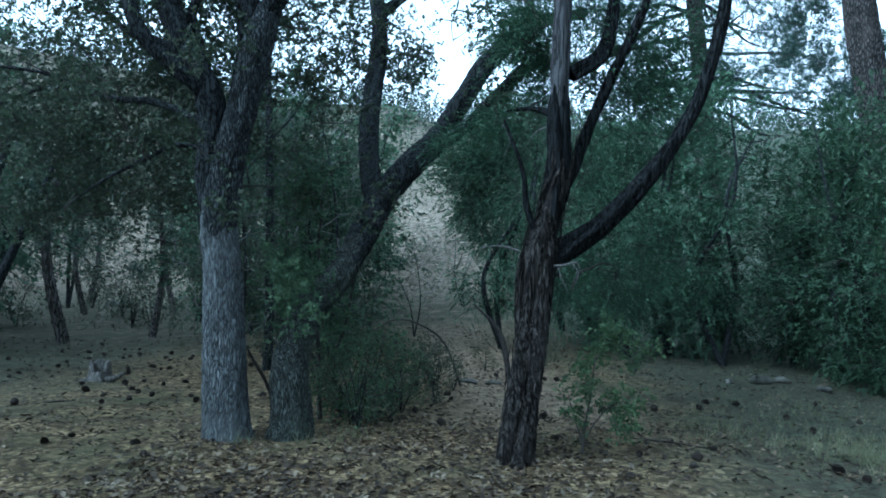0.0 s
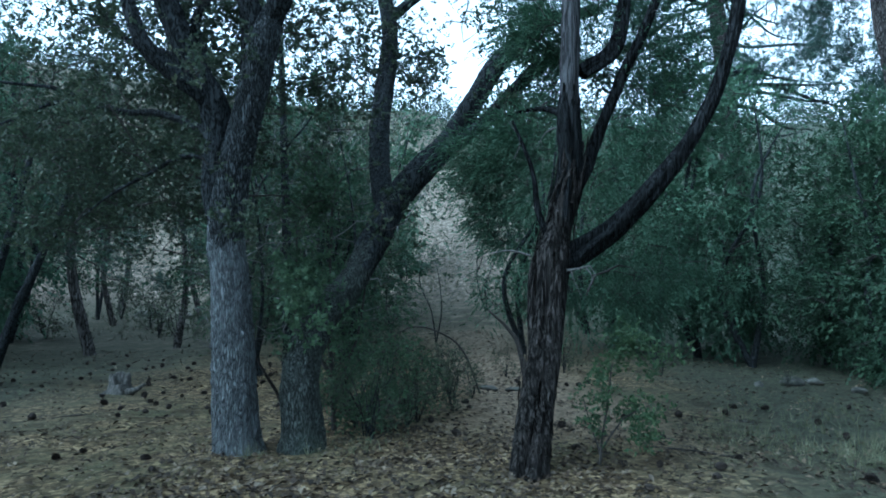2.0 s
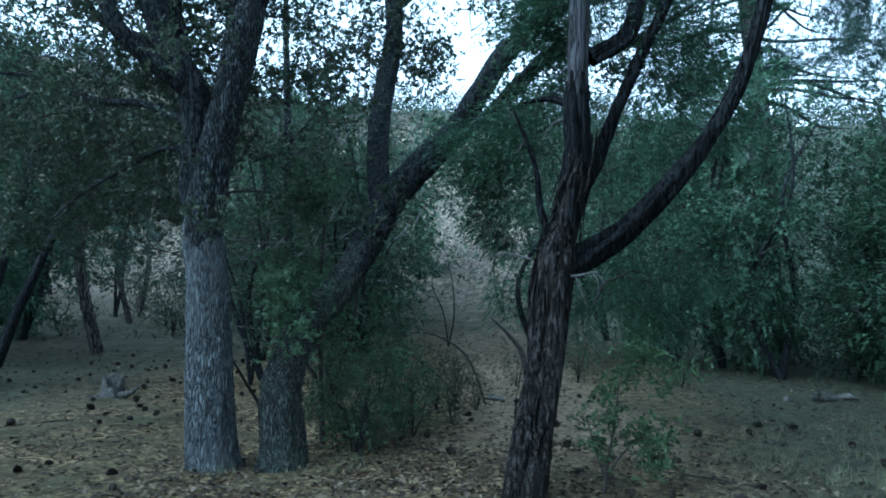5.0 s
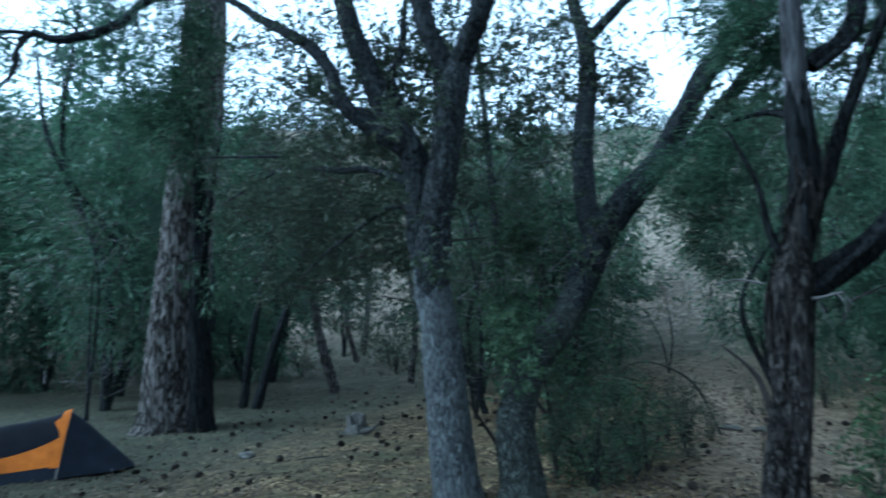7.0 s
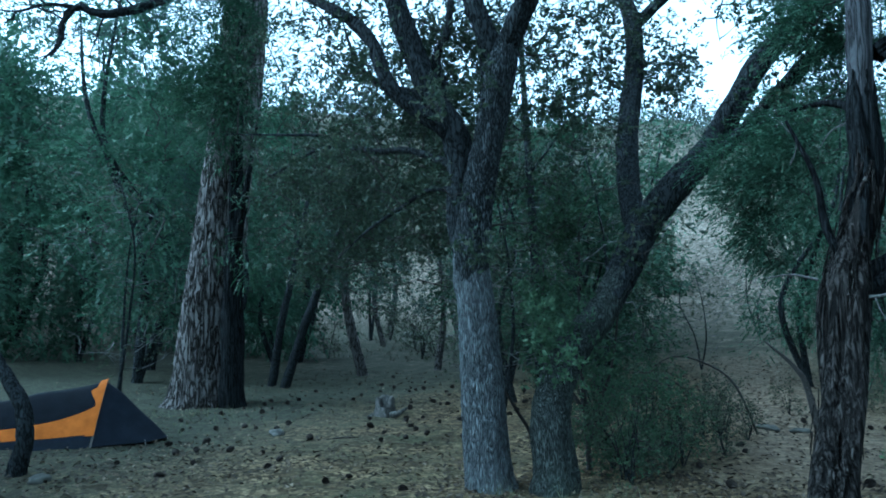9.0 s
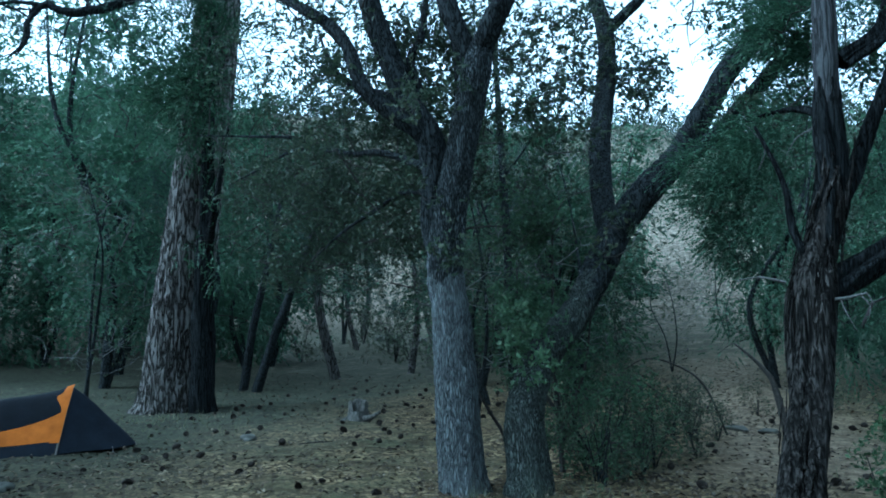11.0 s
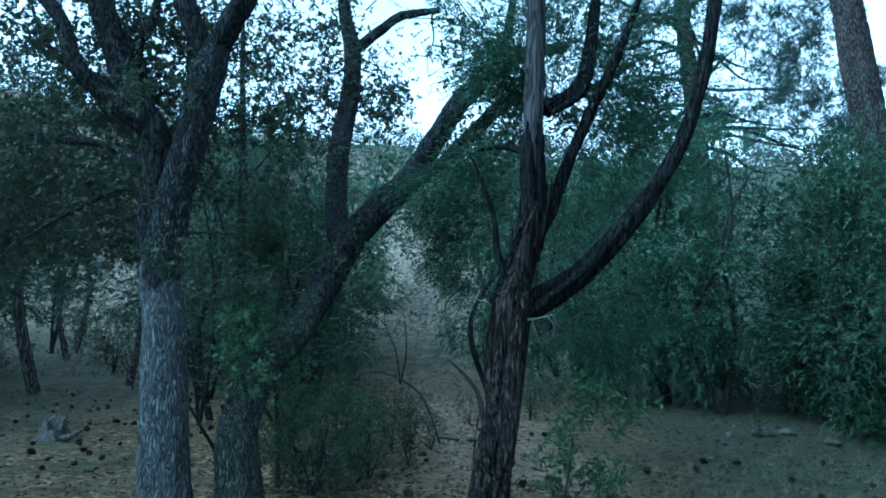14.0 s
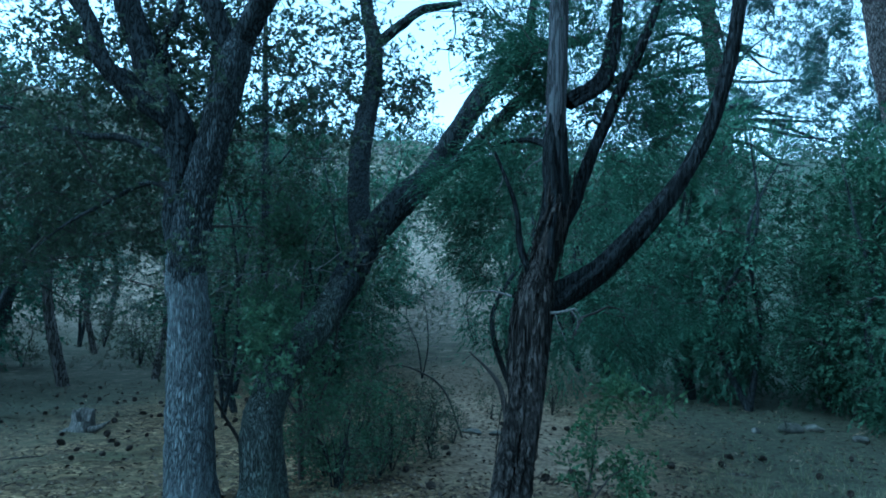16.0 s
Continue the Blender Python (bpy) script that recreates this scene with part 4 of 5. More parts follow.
big_pine = tree(
    "pine_tree", "massive pine with plated bark, leaning over the camp", "tree", (-8.2, 9.9, 0.1),
    [[(-8.35, 9.9, -0.2, 0.80), (-8.3, 9.9, 0.1, 0.62), (-8.28, 9.9, 0.5, 0.52), (-8.24, 9.9, 1.15, 0.46), (-8.03, 9.9, 2.56, 0.42), (-7.86, 9.9, 3.7, 0.39), (-7.6, 9.9, 5.41, 0.37), (-7.45, 9.9, 6.89, 0.35), (-7.3, 9.9, 9.5, 0.28), (-7.2, 9.9, 13, 0.12)],
     [(-7.5, 9.9, 7.5, 0.09), (-8.3, 9.6, 7.4, 0.075), (-8.96, 9.4, 6.96, 0.065), (-9.5, 8.8, 6.6, 0.055), (-9.75, 8.5, 6.65, 0.05), (-9.9, 8.34, 6.37, 0.04), (-9.95, 8.3, 5.97, 0.03), (-10.1, 8.15, 5.7, 0.012)],
     [(-9.7, 8.55, 6.64, 0.035), (-10.0, 8.1, 6.58, 0.03), (-10.3, 7.8, 6.4, 0.02), (-10.8, 7.4, 6.45, 0.006)], [(-9.3, 9.0, 6.72, 0.03), (-9.6, 9.0, 7.0, 0.022), (-10.0, 8.8, 7.05, 0.008)],
     [(-7.5, 9.9, 7.0, 0.08), (-6.6, 9.4, 7.6, 0.07), (-5.4, 9.0, 7.8, 0.03)], *DEAD_BOUGHS],
    [((-9.5, 9.0, 7.0), (2.2, 1.6, 1.2), 50), ((-6.4, 9.4, 8.0), (1.8, 1.5, 1.2), 40), ((-7.3, 9.9, 10.5), (2.5, 2.5, 2.5), 80)],
    "pine", PINE_LEAF, 7, 0.16, 0.17, PINE_BARK, pine_relief, 84, 0.045, 0.014, 11, limb_bark=SHADED_LIMB,
)
side_pine = tree(
    "pine_tree", "tall pine with plated bark rising behind the junipers", "tree", (8.7, 13.8, -0.2),
    [[(8.75, 13.8, -0.7, 0.5), (8.7, 13.8, 0.2, 0.40), (8.55, 13.8, 2.0, 0.33), (8.44, 13.8, 3.4, 0.31), (8.3, 13.8, 4.75, 0.295), (8.02, 13.8, 7.0, 0.28), (7.7, 13.8, 10, 0.2), (7.5, 13.8, 14, 0.06)],
     [(7.87, 13.8, 8.4, 0.07), (7.2, 14.2, 8.8, 0.05), (6.2, 14.6, 8.7, 0.015)],
     [(7.78, 13.8, 9.2, 0.07), (9.3, 13.3, 9.6, 0.05), (10.6, 13.0, 9.4, 0.015)]],
    # high crown out of view, filled out to darken the junipers under it
    [((7.0, 14.2, 9.6), (1.6, 1.4, 1.0), 34), ((9.3, 13.4, 10.4), (2.2, 2.0, 1.2), 90), ((8.0, 13.8, 12.6), (2.0, 2.0, 1.6), 90)],
    "pine", PINE_LEAF, 7, 0.15, 0.16, PINE_DARK, pine_relief, 64, 0.05, 0.012, 13, limb_bark=SHADED_LIMB,
)
beside = tree(
    "juniper_tree", "dark juniper growing against the big pine", "tree", (-7.55, 9.75, 0.1),
    [[(-7.6, 9.8, -0.2, 0.24), (-7.56, 9.75, 0.1, 0.19), (-7.55, 9.72, 0.9, 0.165), (-7.5, 9.65, 2.2, 0.14), (-7.35, 9.55, 3.6, 0.10), (-7.2, 9.4, 5.6, 0.05), (-7.1, 9.4, 6.8, 0.015)],
     [(-7.5, 9.65, 2.4, 0.06), (-7.0, 9.3, 3.2, 0.045), (-6.6, 9.1, 4.4, 0.015)]],
    [((-6.75, 9.3, 4.4), (0.6, 0.7, 1.6), 80), ((-7.85, 8.95, 5.0), (0.5, 0.3, 0.9), 26), ((-7.55, 9.1, 4.8), (0.7, 0.15, 0.8), 120), ((-7.3, 9.2, 5.9), (0.6, 0.2, 0.7), 110), ((-7.45, 9.15, 6.8), (0.6, 0.2, 0.6), 70), ((-7.1, 9.3, 6.4), (0.9, 0.8, 0.8), 50), ((-6.7, 9.3, 2.6), (0.5, 0.5, 0.6), 26)],
    "juniper", JUN_LEAF, 16, 0.13, 0.11, JUN_LIMB, juniper_relief, 40, 0.06, 0.012, 15,
)


def boughs(x, y, low, high, n, seed):
    """Thin wavering boughs round a pine's trunk, the lower ones drooping."""
    rng = np.random.default_rng(seed)
    out = []
    for i in range(n):
        z = low + (high - low) * (i + rng.uniform()) / n
        a, long = rng.uniform(0, 6.283), rng.uniform(1.6, 3.6)
        dx, dy, dz = math.cos(a) * long, 0.6 * math.sin(a) * long, rng.normal() * 0.25 + 0.5 * (z - 7) / 3
        w = rng.normal(size=(3, 3)) * 0.12
        out.append([(x, y, z, 0.05), (x + 0.3 * dx + w[0, 0], y + 0.3 * dy, z + 0.1 + w[0, 2], 0.04), (x + 0.65 * dx, y + 0.65 * dy + w[1, 1], z + 0.5 * dz + w[1, 2], 0.028), (x + dx, y + dy, z + dz + w[2, 2], 0.006)])
    return out


far_pine = tree(
    "pine_tree", "slender pine with bare lower boughs and long needle tufts", "tree", (6.0, 16.5, 0.4),
    [[(6.1, 16.5, -0.3, 0.32), (6.05, 16.5, 1.5, 0.27), (5.94, 16.5, 5.2, 0.23), (5.82, 16.5, 7.0, 0.2), (5.66, 16.5, 9.1, 0.17), (5.5, 16.5, 13, 0.06)]]
    + boughs(5.82, 16.5, 4.7, 10.0, 44, 18),
    [((8.4, 16.4, 5.9), (1.5, 1.2, 0.35), 60), ((6.8, 16.2, 6.6), (1.2, 1.2, 0.4), 50), ((8.8, 16.5, 7.0), (1.6, 1.3, 0.45), 90), ((8.0, 16.5, 8.1), (1.7, 1.4, 0.6), 84), ((7.6, 16.5, 9.4), (1.8, 1.6, 0.7), 70), ((4.3, 16.5, 6.3), (1.0, 0.9, 0.7), 50), ((4.2, 16.5, 8.0), (1.2, 1.1, 0.9), 60), ((5.8, 16.5, 11), (1.8, 1.8, 1.5), 40)],
    "pine", PINE_LEAF, 12, 0.16, 0.19, PINE_DARK, None, 24, 0.1, 0.02, 17, limb_bark=SHADED_LIMB,
)


# ---- junipers, oaks and scrub further back ----
def stems(rng, n, tall, lean, r):
    out = []
    for i in range(n):
        a = rng.uniform(0, 6.28)
        k = lean * rng.uniform(0.3, 1.0) * tall
        dx, dy = math.cos(a) * k, math.sin(a) * k
        j = rng.normal(size=(3, 2)) * 0.05 * tall
        out.append([(0, 0, -0.3, r * 1.4), (0.05 * dx, 0.05 * dy, 0.0, r * 1.1), (0.3 * dx + j[0, 0], 0.3 * dy + j[0, 1], 0.3 * tall, r * 0.85), (0.65 * dx + j[1, 0], 0.65 * dy + j[1, 1], 0.62 * tall, r * 0.55), (dx + j[2, 0], dy + j[2, 1], 0.95 * tall, r * 0.15)])
    return out


def lumps(rng, tall, wide, low, n, each):
    out = []
    for i in range(n):
        z = low + (tall - low) * (i + 0.5) / n
        w = wide * (0.55 + 0.45 * math.sin(math.pi * min(1, 0.15 + 0.8 * (i + 0.5) / n)))
        a, k = rng.uniform(0, 6.28), wide * 0.35 * rng.uniform(0.3, 1)
        out.append(((math.cos(a) * k, math.sin(a) * k, z), (w * 0.75, w * 0.75, (tall - low) / n * 0.9), each))
    return out


def model(name, label, category, kind, leaf, tall, wide, low, n_stems, lean, r, n, each, per, reach, size, seed, group, bark=None, twig_bark=None):
    rng = np.random.default_rng(seed)
    return tree(name, label, category, (0, 0, 0), stems(rng, n_stems, tall, lean, r), lumps(rng, tall, wide, low, n, each), kind, leaf, per, reach, size, bark or SHADED_LIMB, None, 10, 0.2, 0.016, seed, group, None, twig_bark, 2 if kind == "juniper" else 0)


MODELS = {
    "ja": model("juniper_tree", "dark green juniper with many thin stems", "tree", "juniper", JUN_SOFT, 5.2, 1.6, 0.7, 2, 0.16, 0.06, 6, 46, 16, 0.15, 0.125, 21, "junipers behind the clearing"),
    "jb": model("juniper_tree", "dark green juniper with foliage near the ground", "tree", "juniper", JUN_LEAF, 3.9, 1.7, 0.1, 4, 0.2, 0.045, 6, 56, 17, 0.15, 0.125, 22, "junipers behind the clearing"),
    "oa": model("oak_tree", "small oak with crooked dark stems", "tree", "oak", OAK_LEAF, 5.6, 1.9, 1.1, 2, 0.16, 0.06, 6, 44, 6, 0.17, 0.075, 23, "oaks behind the clearing"),
    "pa": model("pine_tree", "pine of middling height with needle tufts", "tree", "pine", PINE_LEAF, 9.5, 1.9, 3.0, 1, 0.04, 0.17, 7, 22, 8, 0.2, 0.2, 24, "pines behind the clearing", PINE_BARK),
    "ba": model("oak_tree", "half-bare oak with tangled grey twigs", "tree", "oak", SCRUB_LEAF, 5.4, 2.0, 0.9, 2, 0.26, 0.04, 6, 56, 2, 0.2, 0.06, 27, "oaks behind the clearing", None, GREY_TWIG),
    "jf": model("juniper_tree", "dark green juniper on the slope behind", "tree", "juniper", JUN_SOFT, 5.0, 1.7, 0.5, 2, 0.16, 0.06, 6, 36, 9, 0.2, 0.2, 26, "junipers behind the clearing"),
    "jd": model("juniper_tree", "dark green juniper at the back of the thicket", "tree", "juniper", JUN_LEAF, 4.6, 1.8, 0.3, 2, 0.16, 0.05, 6, 38, 9, 0.19, 0.19, 29, "junipers behind the clearing"),
    "sb": model("oak_bush", "low dark green oak bush in leaf down to the ground", "bush", "oak", OAK_YOUNG, 1.15, 0.75, 0.08, 6, 0.45, 0.012, 4, 34, 4, 0.09, 0.045, 28, "oak bushes between the trunks"),
    "sc": model("scrub_bush", "low grey-green scrub bush with thin stems", "bush", "oak", SCRUB_LEAF, 1.1, 0.7, 0.1, 5, 0.4, 0.011, 4, 26, 3, 0.09, 0.042, 25, "scrub under the trees"),
}
USED = set()


def plant(key, x, y, turn=0.0, size=1.0, lean=0.0):
    m = Matrix.LocRotScale((x, y, gz(x, y)), Euler((radians(lean), 0, radians(turn))), (size,) * 3)
    if key not in USED:
        USED.add(key)
        MODELS[key].matrix_basis = m
        return MODELS[key]
    return copy_thing(MODELS[key], m)


for key, x, y, turn, size in (
    ("pa", -8.5, 15.5, 10, 0.74), ("pa", -7.2, 17.0, 250, 0.7), ("ja", -11.4, 15.9, 120, 1.1), ("oa", -14.2, 26.0, 200, 1.1), ("ja", -14.4, 14.6, 60, 1.35),
    ("ja", -12.2, 12.2, 300, 1.6), ("ja", -10.9, 13.4, 200, 1.35), ("jf", -17.5, 15.0, 20, 1.29), ("jf", -19.0, 19.5, 90, 1.4), ("jf", -15.5, 19.5, 220, 1.3), 
    ("jf", -16.6, 11.2, 10, 0.85), ("jf", -19.5, 13.5, 130, 1.29), ("jf", -21.0, 15.5, 10, 1.52), ("ba", -11.0, 10.6, 200, 0.8), ("pa", -13.6, 13.6, 50, 0.8), ("pa", -11.0, 12.6, 150, 0.7),
    ("ja", -4.4, 14.2, 15, 0.85), ("oa", -3.4, 11.5, 260, 0.7), ("jd", -3.0, 18.0, 190, 0.85), ("oa", -8.8, 24.5, 45, 1.5),
    ("jf", -12.8, 19.0, 290, 1.3), ("ba", -3.4, 11.0, 20, 0.95), ("pa", -10.6, 27.0, 30, 0.9), 
    ("ja", 0.9, 13.4, 75, 0.8), ("oa", 2.6, 16.5, 310, 0.85), ("ja", 3.3, 13.4, 130, 0.75), ("ja", 4.8, 12.8, 0, 0.84), ("jb", 6.7, 11.9, 200, 1.15),
    ("jb", 8.8, 12.6, 100, 1.2), ("jd", 10.6, 14.0, 280, 0.8), ("jd", 8.5, 18.0, 170, 0.8), ("ba", 6.9, 14.2, 60, 0.8),
    ("pa", -12.5, 24.0, 30, 0.8), ("pa", -20.0, 26.0, 110, 1.1), ("pa", -17.0, 33.0, 250, 1.1), ("jf", -16.5, 44.0, 70, 1.0), ("jf", -24.0, 38.0, 140, 1.2),
    ("oa", -21.5, 33.0, 330, 1.4), ("jf", -27.0, 28.0, 350, 1.5), ("jf", -23.0, 20.0, 230, 1.4), ("jb", -2.4, 13.3, 10, 0.8),
    ("ba", -1.9, 16.4, 200, 0.5), ("ba", -0.8, 15.2, 15, 0.5), ("ba", 0.3, 19.0, 280, 0.55),
    ("jd", 5.2, 20.0, 45, 1.2), ("jd", 11.2, 19.5, 250, 1.25), ("jd", 3.5, 20.5, 330, 1.15), ("pa", -3.2, 13.4, 60, 0.62), 
    ("jd", -3.7, 16.8, 20, 1.5), ("jd", -4.9, 17.4, 220, 1.45), ("jd", -3.0, 21.5, 300, 1.3),
    ("jd", 6.3, 13.3, 20, 0.98), ("jf", 4.2, 13.8, 100, 0.84), ("jd", 8.9, 14.9, 170, 1.05), ("jd", 10.6, 12.0, 260, 0.8), ("jd", 7.6, 12.6, 320, 0.95), ("jf", 2.9, 14.6, 60, 0.7),
    ("jd", -5.5, 24.0, 33, 1.25), ("jf", -2.6, 25.0, 133, 0.9), ("oa", 1.8, 23.0, 250, 0.95), ("jd", 2.4, 22.0, 15, 1.25), ("pa", 3.6, 25.0, 95, 0.75),
    ("ba", -2.3, 13.0, 10, 1.15), ("ba", -3.7, 15.6, 130, 1.25), ("jb", 6.4, 10.2, 30, 0.85),
    ("jd", 7.4, 14.9, 220, 0.75), ("jd", 5.4, 15.0, 140, 1.0), ("jb", 8.2, 11.0, 210, 0.9),
    ("jf", -24.5, 17.0, 25, 1.66), ("jf", -25.5, 22.0, 145, 1.9), ("jf", -22.5, 12.6, 265, 1.5),
    # unseen trees added behind the camera to hold back light from there
    ("jf", 4.0, -6.0, 80, 1.7), ("jf", 8.5, -1.0, 120, 1.6), ("jf", -11.0, -1.5, 160, 1.7), ("jf", 10.0, 5.0, 200, 1.6), ("jf", -13.0, 3.5, 240, 1.5),
    ("oa", -3.2, -3.2, 10, 1.8), ("oa", 2.4, -3.8, 100, 1.9), ("oa", 6.2, -1.2, 200, 1.8), ("oa", -9.8, 1.2, 50, 1.7), ("oa", 8.0, 2.6, 150, 1.7), ("oa", -0.4, -5.6, 250, 2.0),
):
    plant(key, x, y, turn, size)


def far_woods():
    """Scrub and small trees that cover the slope, past counting."""
    rng = np.random.default_rng(31)
    at = []
    for i in range(1330):
        x, y = (rng.uniform(-80, 70), rng.uniform(24, 110)) if i < 950 else (rng.uniform(-62, -23), rng.uniform(-6, 34)) if i < 1180 else (rng.uniform(-110, 110), rng.uniform(88, 190))
        if i < 950 and y < 42 and x < -5.5 - 0.1 * (y - 24) and x > -40:
            continue
        if -0.085 * y < x < 0.035 * y and y < 60 and rng.uniform() < 0.88:
            continue
        if i < 950 and y < 62 and -0.66 * y < x < -0.32 * y and rng.uniform() < 0.8:
            continue
        big = rng.uniform(0.35, 1.0) * (rng.uniform(0.9, 2.0) if y > 50 else 1.0)
        if i >= 1180:
            big = rng.uniform(1.6, 3.4)
        k = int(32 * big)
        p = rng.normal(size=(k, 3))
        p *= (rng.uniform(0.3, 1, k) ** 0.5 / np.linalg.norm(p, axis=1))[:, None]
        at.append(p * (1.3 * big, 1.3 * big, 1.5 * big) + (x, y, gz(x, y) + 1.3 * big))
    at = np.concatenate(at)
    at = np.repeat(at, 3, 0) + rng.normal(size=(len(at) * 3, 3)) * 0.18
    v, t = broad_leaves(rng, at, 0.3)
    tagged(new("far_woods", tri_mesh("far_woods", v, t, FAR_LEAF)), "grey-green scrub and small trees on the slope", "woods", kind="stuff")


far_woods()
for x, y, turn, size in ((-0.88, 6.75, 40, 0.6), (-0.62, 7.2, 190, 0.7), (-0.2, 8.1, 270, 0.8), (-0.45, 9.0, 30, 0.85), (0.0, 9.0, 100, 0.6), (-0.35, 10.6, 240, 0.8), (-2.6, 10.8, 30, 0.9), (2.9, 11.4, 70, 0.8), (-1.2, 7.6, 0, 0.75), (-0.7, 8.3, 80, 0.9), (-0.3, 9.3, 160, 0.8), (-1.6, 8.6, 220, 0.9), (0.5, 10.9, 20, 0.6), (-1.9, 9.9, 300, 1.0), (1.4, 11.3, 50, 0.9), (-1.4, 11.8, 120, 1.0), (4.6, 10.9, 200, 0.5), (-8.0, 19.0, 15, 2.0), (-9.6, 21.2, 95, 2.2), (-7.0, 22.0, 170, 1.8), (-11.2, 24.0, 250, 2.4), (-12.6, 20.4, 330, 2.0), (-6.2, 18.2, 60, 1.6), (-10.2, 28.0, 200, 2.6), (-13.6, 26.6, 120, 2.4), (-8.4, 25.0, 280, 2.2)):
    plant("sc", x, y, turn, size)


for x, y, turn, size in ((-0.98, 6.95, 0, 0.7), (-0.55, 7.6, 70, 0.75), (-0.95, 8.3, 20, 0.9), (-1.15, 7.4, 200, 1.05)):
    plant("sb", x, y, turn, size)


# ---- the tent ----
def build_tent():
    ax, out = Vector((0.80, 0.60, 0)), Vector((-0.60, 0.80, 0))
    hoop = Vector((-7.04, 6.75, 0))
    top = thing("tent", (hoop.x, hoop.y, gz(hoop.x, hoop.y)), "low navy and orange one-hoop tent pitched beside the pine", "tent")

    def skin(u, s):
        k = u / 2.2
        half, h = 0.36 - 0.08 * k, 0.70 - 0.26 * k - 0.05 * math.sin(math.pi * min(1, k)) + 0.012 * math.sin(9 * u + 5 * s)
        p = -ax * u + out * (-half * math.cos(math.pi * s)) + Vector((0, 0, h * (1 - abs(math.cos(math.pi * s)) ** 1.4)))
        return p + ax * (0.12 * p.z * math.exp(-max(u, 0) / 0.4))

    def patch(name, us, ss, material, label="", lift=0.0, shape=None):
        verts, faces = [], []
        for side in (lift, lift - 0.004):
            for u in us:
                for q in ss:
                    c = skin(*shape(u, q)) if shape else skin(u, q)
                    mid = -ax * u + Vector((0, 0, 0.1))
                    verts.append(c + (c - mid).normalized() * side)
        n, w = len(us), len(ss)
        for lay in (0, n * w):
            for i in range(n - 1):
                for j in range(w - 1):
                    f = (lay + i * w + j, lay + i * w + j + 1, lay + (i + 1) * w + j + 1, lay + (i + 1) * w + j)
                    faces.append(f if lay else f[::-1])
        return part(name, mesh_of(name, verts, faces, material), top, label)

    us = list(np.linspace(0, 2.2, 26))

    def up(f):
        """Place round the hoop of a share of its height."""
        return math.acos(min(1.0, max(0.0, 1 - f)) ** (1 / 1.4)) / math.pi

    def band(u):
        return 0.43 + 0.19 * math.exp(-u / 0.22) + 0.02 * math.sin(6 * u)

    patch("flysheet", us, list(np.linspace(0.0, 1.0, 28)), NAVY, "navy flysheet", 0.012, lambda u, q: (u, up(band(u) - 0.02) + q * (1 - up(band(u) - 0.02))))
    patch("skirt", us, list(np.linspace(0.0, 1.0, 6)), GREY_CLOTH, "dark grey skirt along the ground", 0.014, lambda u, q: (u, up(0.205 * q)))
    patch("side_band", us, list(np.linspace(0.0, 1.0, 8)), ORANGE, "orange band along the side", 0.017, lambda u, q: (u, up(0.2 + q * (band(u) - 0.2))))

    def hoop_shape(u, q):
        wide = 0.48 + 0.24 * math.cos(2 * math.pi * min(q, 0.9) / 0.9) if q > 0.2 else 0.6
        return -0.03 + (u + 0.03) * wide * (1.0 if q < 0.9 else 0.6) + 0.012 * math.sin(16 * q) * (u + 0.03) / 0.17, up(q)

    patch("hoop_band", list(np.linspace(-0.03, 0.14, 7)), list(np.linspace(0.18, 1.0, 26)), ORANGE, "orange band up the hoop", 0.024, hoop_shape)
    arch = [skin(-0.02, q) for q in np.linspace(0, 1, 24)]
    line = np.array([(*p, 0.012) for p in arch])
    v, f = tube(line, 8)
    part("hoop_pole", mesh_of("hoop_pole", v, f, POLE), top, "pale sleeve of the hoop pole")
    # the porch slopes from the hoop to two pegged corners
    corners = [Vector((-6.46, 6.94, 0)) - hoop, Vector((-6.46, 7.28, 0)) - hoop, Vector((-6.75, 7.5, 0)) - hoop]
    foot = []
    for q in np.linspace(0, 1, 24):
        a = skin(-0.02, 0.0)
        b = skin(-0.02, 1.0)
        if q < 0.22:
            foot.append(a.lerp(corners[0], q / 0.22))
        elif q < 0.42:
            foot.append(corners[0].lerp(corners[1], (q - 0.22) / 0.2))
        elif q < 0.75:
            foot.append(corners[1].lerp(corners[2], (q - 0.42) / 0.33))
        else:
            foot.append(corners[2].lerp(b, (q - 0.75) / 0.25))
    verts, faces, rows = [], [], 10
    for lift in (0.0, -0.004):
        for i in range(rows + 1):
            t = i / rows
            for a, b in zip(arch, foot):
                p = a.lerp(b, t)
                p.z += 0.06 * math.sin(math.pi * t) * a.z
                verts.append(p + Vector((0, 0, lift + 0.012 * math.sin(7 * t + 3 * p.x))))
    w = len(arch)
    for lay in (0, (rows + 1) * w):
        for i in range(rows):
            for j in range(w - 1):
                f = (lay + i * w + j, lay + (i + 1) * w + j, lay + (i + 1) * w + j + 1, lay + i * w + j + 1)
                faces.append(f if lay else f[::-1])
    part("porch", mesh_of("porch", verts, faces, GREY_CLOTH), top, "grey-navy porch pegged to the ground")
    for c in corners[:2]:
        v, f = tube(np.array([(c.x - 0.02, c.y, 0.03, 0.006), (c.x + 0.03, c.y - 0.01, -0.08, 0.004)]), 6)
        part("peg", mesh_of("peg", v, f, POLE), top)
    end = [skin(2.2, q) for q in np.linspace(0, 1, 24)]
    part("end_panel", mesh_of("end_panel", [p for p in end] + [p + ax * 0.004 for p in end], [tuple(range(24)), tuple(range(47, 23, -1))], NAVY), top)


build_tent()

